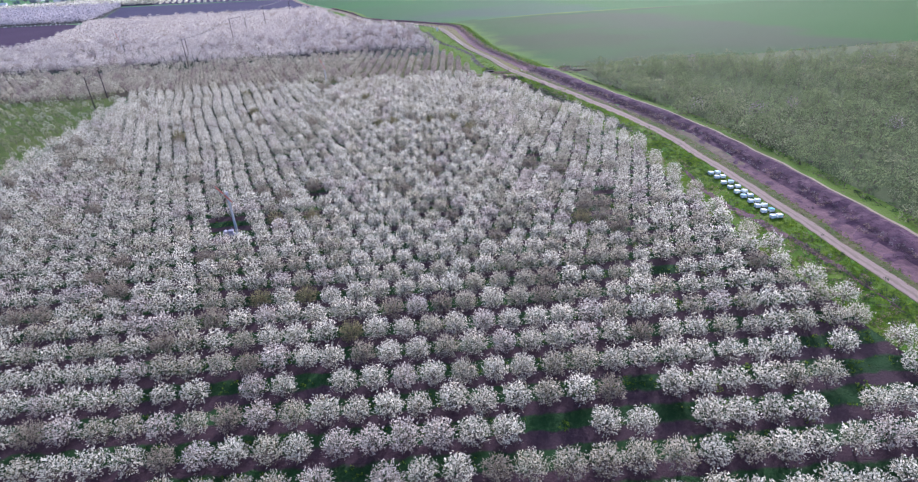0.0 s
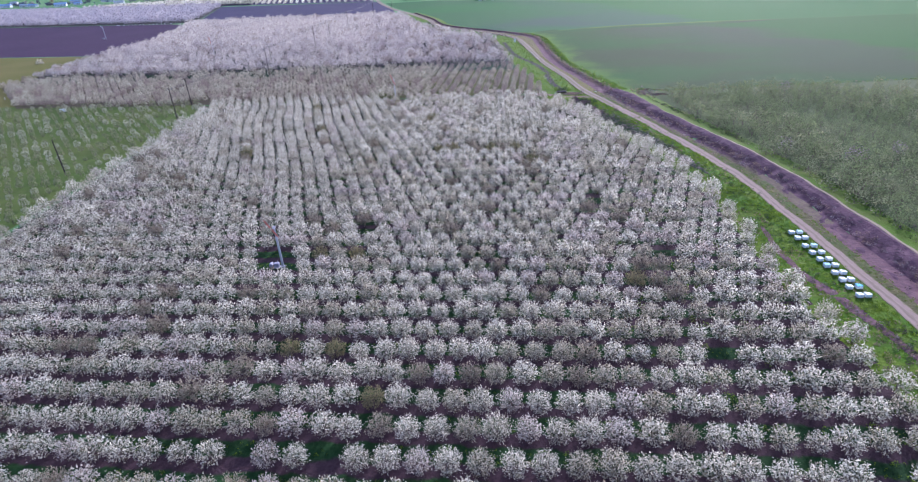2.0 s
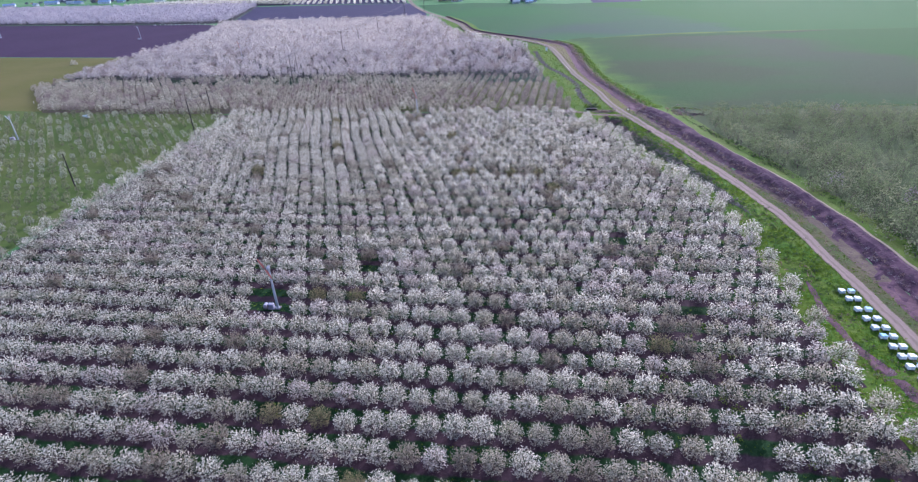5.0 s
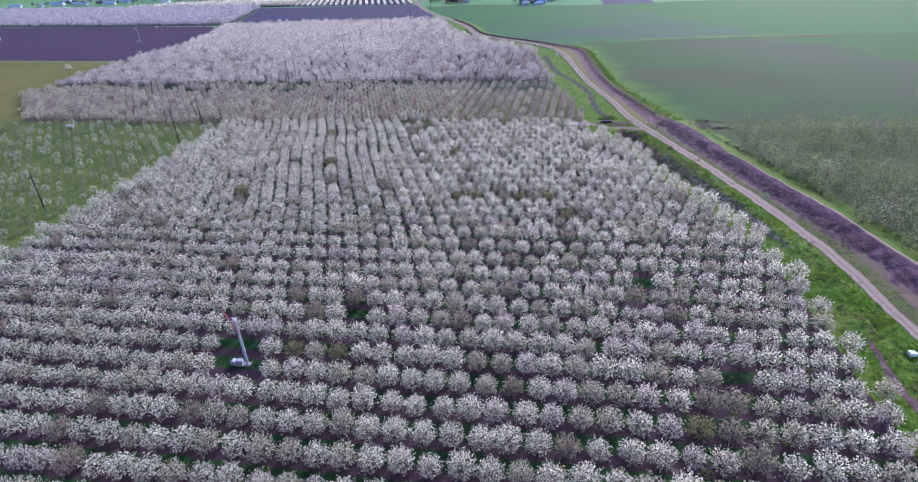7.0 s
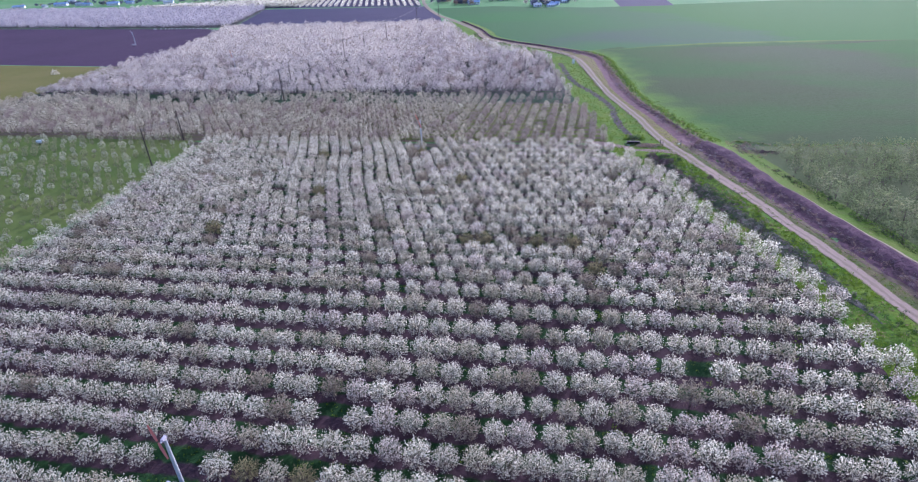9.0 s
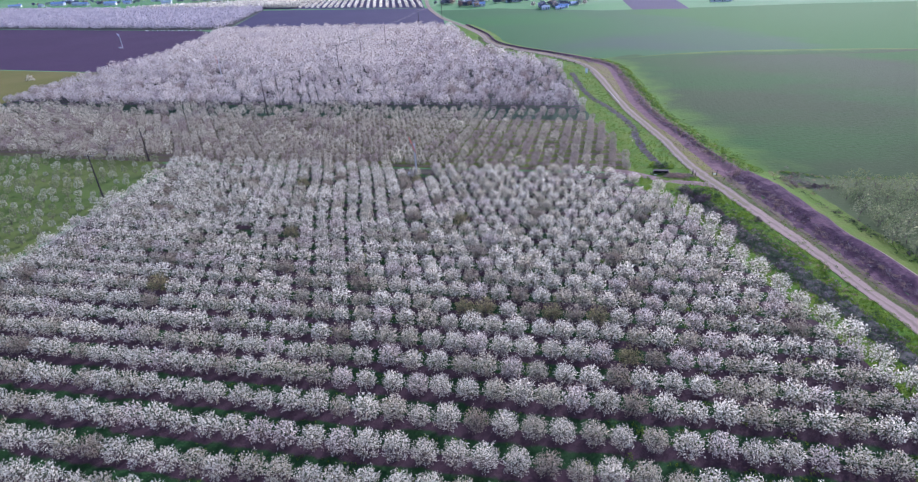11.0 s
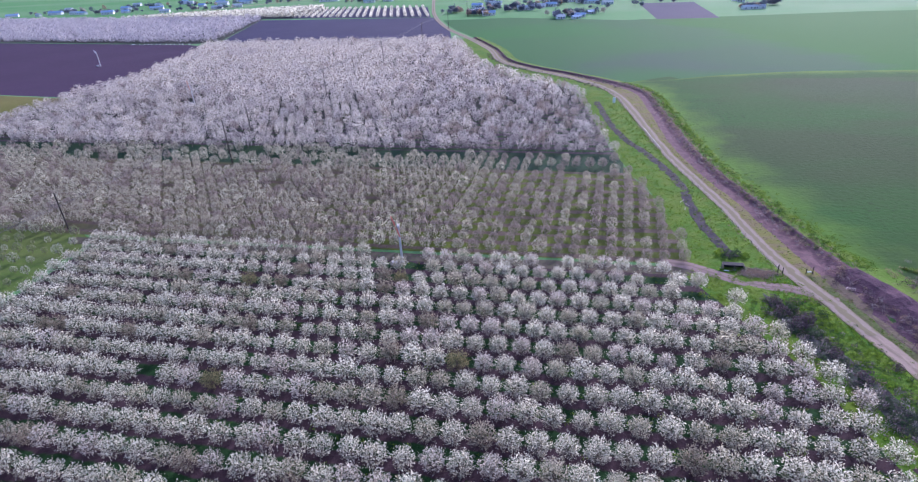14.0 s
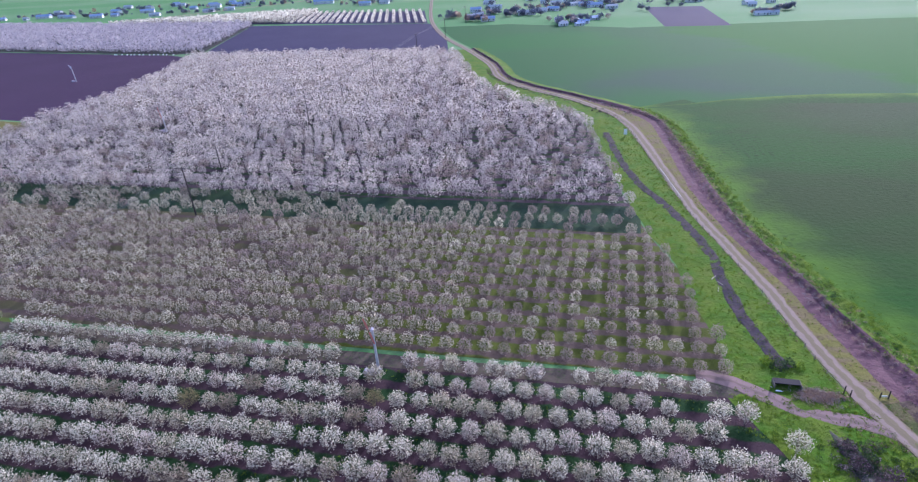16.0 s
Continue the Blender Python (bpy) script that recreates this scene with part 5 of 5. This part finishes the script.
for x, y, h in ((46.2, 263.9, 1.7), (47.0, 263.3, 1.3), (53.0, 263.2, 1.7), (51.8, 263.4, 1.1)):
    part("post", box_bm(0.15, 0.15, h + 0.25, (x, y, 0), 0.02), M_POLE, gate)
part("board", box_bm(0.9, 0.07, 0.3, (52.4, 263.3, 0.45)), M_WHITE, gate, "whitish board")

fence = new("wire_fence")
tagged(fence, "low wire fence on thin posts beside the gravel road", "fence")
fence_line = cut(beside(mid, -3.2), 264, 455)[::2]
post_mesh = None
for p in fence_line:
    if post_mesh is None:
        post_mesh = part("post", box_bm(0.10, 0.10, 1.2, (0, 0, 0)), M_WOOD, fence)
        post_mesh.location = (p[0], p[1], 0)
    else:
        ob = new("post", post_mesh.data)
        ob.parent, ob.location = fence, (p[0], p[1], 0)
for h in (0.5, 1.05):
    part("wire", tube_bm([(p[0], p[1], h) for p in fence_line], [0.015] * len(fence_line), 4), M_WIRE, fence)

sign = new("sign_board")
tagged(sign, "plain white upright board on a dark post by the fence", "sign")
sign.matrix_basis = pose(23.9, 412.5, 0, 0, 0, -10)
part("post", box_bm(0.14, 0.14, 3.2, (0, 0.1, 0), 0.01), M_POLE, sign)
part("panel", box_bm(1.3, 0.06, 2.4, (0, 0, 0.9), 0.01), M_WHITE, sign)


def rubble_heap(x, y, size):
    """A low heap of pale broken stone."""
    bm = bmesh.new()
    bmesh.ops.create_icosphere(bm, subdivisions=3, radius=1.0)
    for v in bm.verts:
        k = 0.75 + 0.5 * noise.noise((v.co.x * 1.9, v.co.y * 1.9, v.co.z * 1.9 + 4.0)) + 0.2 * noise.noise((v.co.x * 6, v.co.y * 6, v.co.z * 6))
        v.co = Vector((v.co.x * k * size * 1.5, v.co.y * k * size * 0.8, max(-0.05, v.co.z * k * size * 0.45)))
    ob = part("rubble_heap", bm, M_RUBBLE, None)
    ob.location = (x, y, 0.1)
    return tagged(ob, "small heap of pale pinkish rubble beside the earth track", "rubble")


rubble_heap(58.3, 257.4, 0.9)
pipe_line = cut(beside(mid, -1.9), 350, 377)
pipe = part("pipe", tube_bm([(p[0], p[1], 0.28) for p in pipe_line], [0.11] * len(pipe_line), 7), M_TANK_PALE, None)
tagged(pipe, "long pale pipe lying along the fence", "pipe")
for x, y, l, turn in ((33.2, 302.0, 2.4, 50), (34.0, 299.6, 1.8, 120), (33.0, 296.8, 2.0, 75)):
    stick = part("dead_branch", tube_bm([(-l / 2, 0, 0.32), (-l / 6, 0.12, 0.36), (l / 5, 0.0, 0.34), (l / 2, 0.2, 0.42)], [0.09, 0.07, 0.05, 0.02], 6), M_BONE, None)
    stick.matrix_basis = pose(x, y, -0.02, 0, 0, turn)
    tagged(stick, "bleached dead branch lying in the dark drain", "branch", "branches in the drain")


# ---------------------------------------------------------------- far village
def house(x, y, w, d, h, turn, roof, label, windows=3):
    """A house with gabled roof, door and windows on its long sides."""
    thing = new("house")
    tagged(thing, label, "house", "houses of the far village")
    thing.matrix_basis = pose(x, y, -0.08, 0, 0, turn)
    part("wall", box_bm(w, d, h, (0, 0, 0)), M_WALL, thing)
    bm = bmesh.new()
    o, r = 0.5, d * 0.32
    a = [bm.verts.new(q) for q in ((-w / 2 - o, -d / 2 - o, h - 0.1), (w / 2 + o, -d / 2 - o, h - 0.1), (w / 2 + o, d / 2 + o, h - 0.1), (-w / 2 - o, d / 2 + o, h - 0.1), (-w / 2 - o, 0, h + r), (w / 2 + o, 0, h + r))]
    for f in ((0, 1, 5, 4), (2, 3, 4, 5), (0, 4, 3), (1, 2, 5), (3, 2, 1, 0)):
        bm.faces.new([a[q] for q in f])
    part("roof", bm, roof, thing)
    part("chimney", box_bm(0.7, 0.7, 1.6, (w * 0.25, 0.6, h + r - 0.9)), M_CONCRETE, thing)
    for i in range(windows):
        sx = -w / 2 + w * (i + 0.5) / windows
        for sy in (-1, 1):
            part("window", box_bm(1.2, 0.12, 1.3, (sx, sy * (d / 2 + 0.01), h * 0.4)), M_PANE, thing)
    part("door", box_bm(1.0, 0.12, 2.05, (w * 0.02, -d / 2 - 0.02, 0)), M_WOOD, thing)
    return thing


FARM_HOUSES = [(-76, 812, 18, 9, 4, 10, 0), (-98, 840, 14, 8, 4, 30, 1), (-37, 853, 24, 10, 4, 5, 1), (-8, 880, 16, 9, 4, -8, 0), (2, 752, 10, 7, 3.2, 20, 1),
               (22, 764, 12, 7, 3.2, -15, 0), (14, 775, 9, 6, 3, 40, 1), (186, 770, 26, 8, 3, 4, 1), (30, 915, 20, 9, 4, 12, 0), (60, 960, 30, 12, 5, -10, 1),
               (150, 905, 22, 10, 4, 8, 1)]
VILLAGE_HOUSES = [(-758, 1075, 24, 12, 5, 20, 0), (-735, 1090, 16, 10, 4, 0, 0), (-380, 1130, 40, 14, 6, 12, 0), (-290, 1065, 22, 10, 5, 12, 0), (-262, 1075, 18, 10, 5, -5, 1),
                  (-900, 1120, 30, 12, 5, 10, 0), (-640, 1060, 20, 10, 4, 15, 1), (-560, 1085, 22, 10, 4, 8, 1)]
town = random.Random(12)
MORE_HOUSES = [(town.choice((town.uniform(-110, 78), town.uniform(160, 250))), town.uniform(835, 1040), town.uniform(9, 24), town.uniform(7, 11), town.uniform(3, 5), town.uniform(-25, 35), town.choice((0, 1, 1))) for _ in range(26)]
MORE_HOUSES += [(town.uniform(-4, 34), town.uniform(748, 792), town.uniform(7, 12), town.uniform(5, 8), town.uniform(2.6, 3.6), town.uniform(-30, 40), town.choice((0, 1))) for _ in range(6)]
MORE_HOUSES += [(town.uniform(-1000, -240), town.uniform(1085, 1260), town.uniform(12, 30), town.uniform(8, 12), town.uniform(4, 6), town.uniform(-20, 30), town.choice((0, 0, 1))) for _ in range(24)]
for x, y, w, d, h, turn, kind in FARM_HOUSES + VILLAGE_HOUSES + MORE_HOUSES:
    house(x, y, w * 0.8, d * 0.75, h * 0.72, turn, M_ROOF_BLUE if kind == 0 else M_ROOF_GREY, "far white house with a blue roof" if kind == 0 else "far white house with a grey roof", 4 if w > 15 else 3)

village_kinds = [tree_kind(500 + i, 30, 4, 2.9, 3.6, size=(0.8, 1.5), spread=0.5) for i in range(4)]
places = []
for cx, cy, n, sx, sy in ((-92, 815, 16, 18, 6), (-50, 845, 12, 20, 5), (20, 790, 8, 22, 5), (185, 778, 16, 12, 4), (-750, 1100, 24, 40, 10), (-280, 1085, 22, 50, 10), (40, 930, 16, 40, 8), (-900, 1140, 24, 60, 12), (-600, 1080, 18, 50, 8), (140, 920, 12, 30, 6), (-120, 850, 10, 8, 12), (-60, 870, 22, 45, 8), (-20, 900, 14, 40, 8), (60, 985, 20, 60, 8), (-420, 1150, 24, 90, 8), (210, 800, 8, 14, 4), (60, 900, 40, 130, 50), (-600, 1190, 70, 300, 40), (10, 775, 14, 18, 14)):
    for _ in range(n):
        slot = 0 if rng.random() < 0.75 else (1 if rng.random() < 0.5 else 2)
        places.append((cx + rng.normal() * sx * 0.6, cy + rng.normal() * sy * 0.7, int(rng.integers(0, 4)), slot, 0.9 + rng.normal() * 0.2))
join_trees("village_trees", village_kinds, places, [M_LEAF_BLUE, M_DRYWEED, M_BLOSSOM_THIN, M_BARK], "trees among the far houses, tinted bluish for haze", "trees", 31)

# small things in the left-hand fields
for i in range(14):
    copy_thing(hive_white, pose(-419 + 5.4 * i + float(rng.normal()), 675.5 - 0.9 * i, -0.03, 0, 0, float(rng.random() * 30)))
trailer = new("water_trailer")
tagged(trailer, "small white water tank on a trailer in the grass", "trailer")
trailer.matrix_basis = pose(-206, 271.5, 0, 0, 0, 8)
part("tank", tube_bm([(-1.5, 0, 1.1), (-1.4, 0, 1.1), (1.4, 0, 1.1), (1.5, 0, 1.1)], [0.45, 0.7, 0.7, 0.45], 12), M_WHITE, trailer)
part("frame", box_bm(3.4, 1.3, 0.16, (0.1, 0, 0.4)), M_GREY, trailer)
for sy in (-0.75, 0.75):
    part("wheel", tube_bm([(0, sy - 0.1, 0.36), (0, sy + 0.1, 0.36)], [0.36, 0.36], 12), M_DARK, trailer)
for i in range(13):
    post = tagged(part("marker_post", box_bm(0.16, 0.16, 1.4, (0, 0, 0), 0.02), M_WHITE, None), "short whitish post along the field edge", "post", "posts along the olive field")
    post.location = (-290.5 + 2.2 * i, 420.0 - 9.4 * i, -0.05)
pale = bush[1][0] * 1.6
tagged(mesh_object("shrub", pale + np.array([-331.0, 428.0, -0.04]), np.arange(len(pale)).reshape(-1, 3), [M_BLOSSOM_PALE]), "lone pale blossoming shrub on the olive field", "shrub")
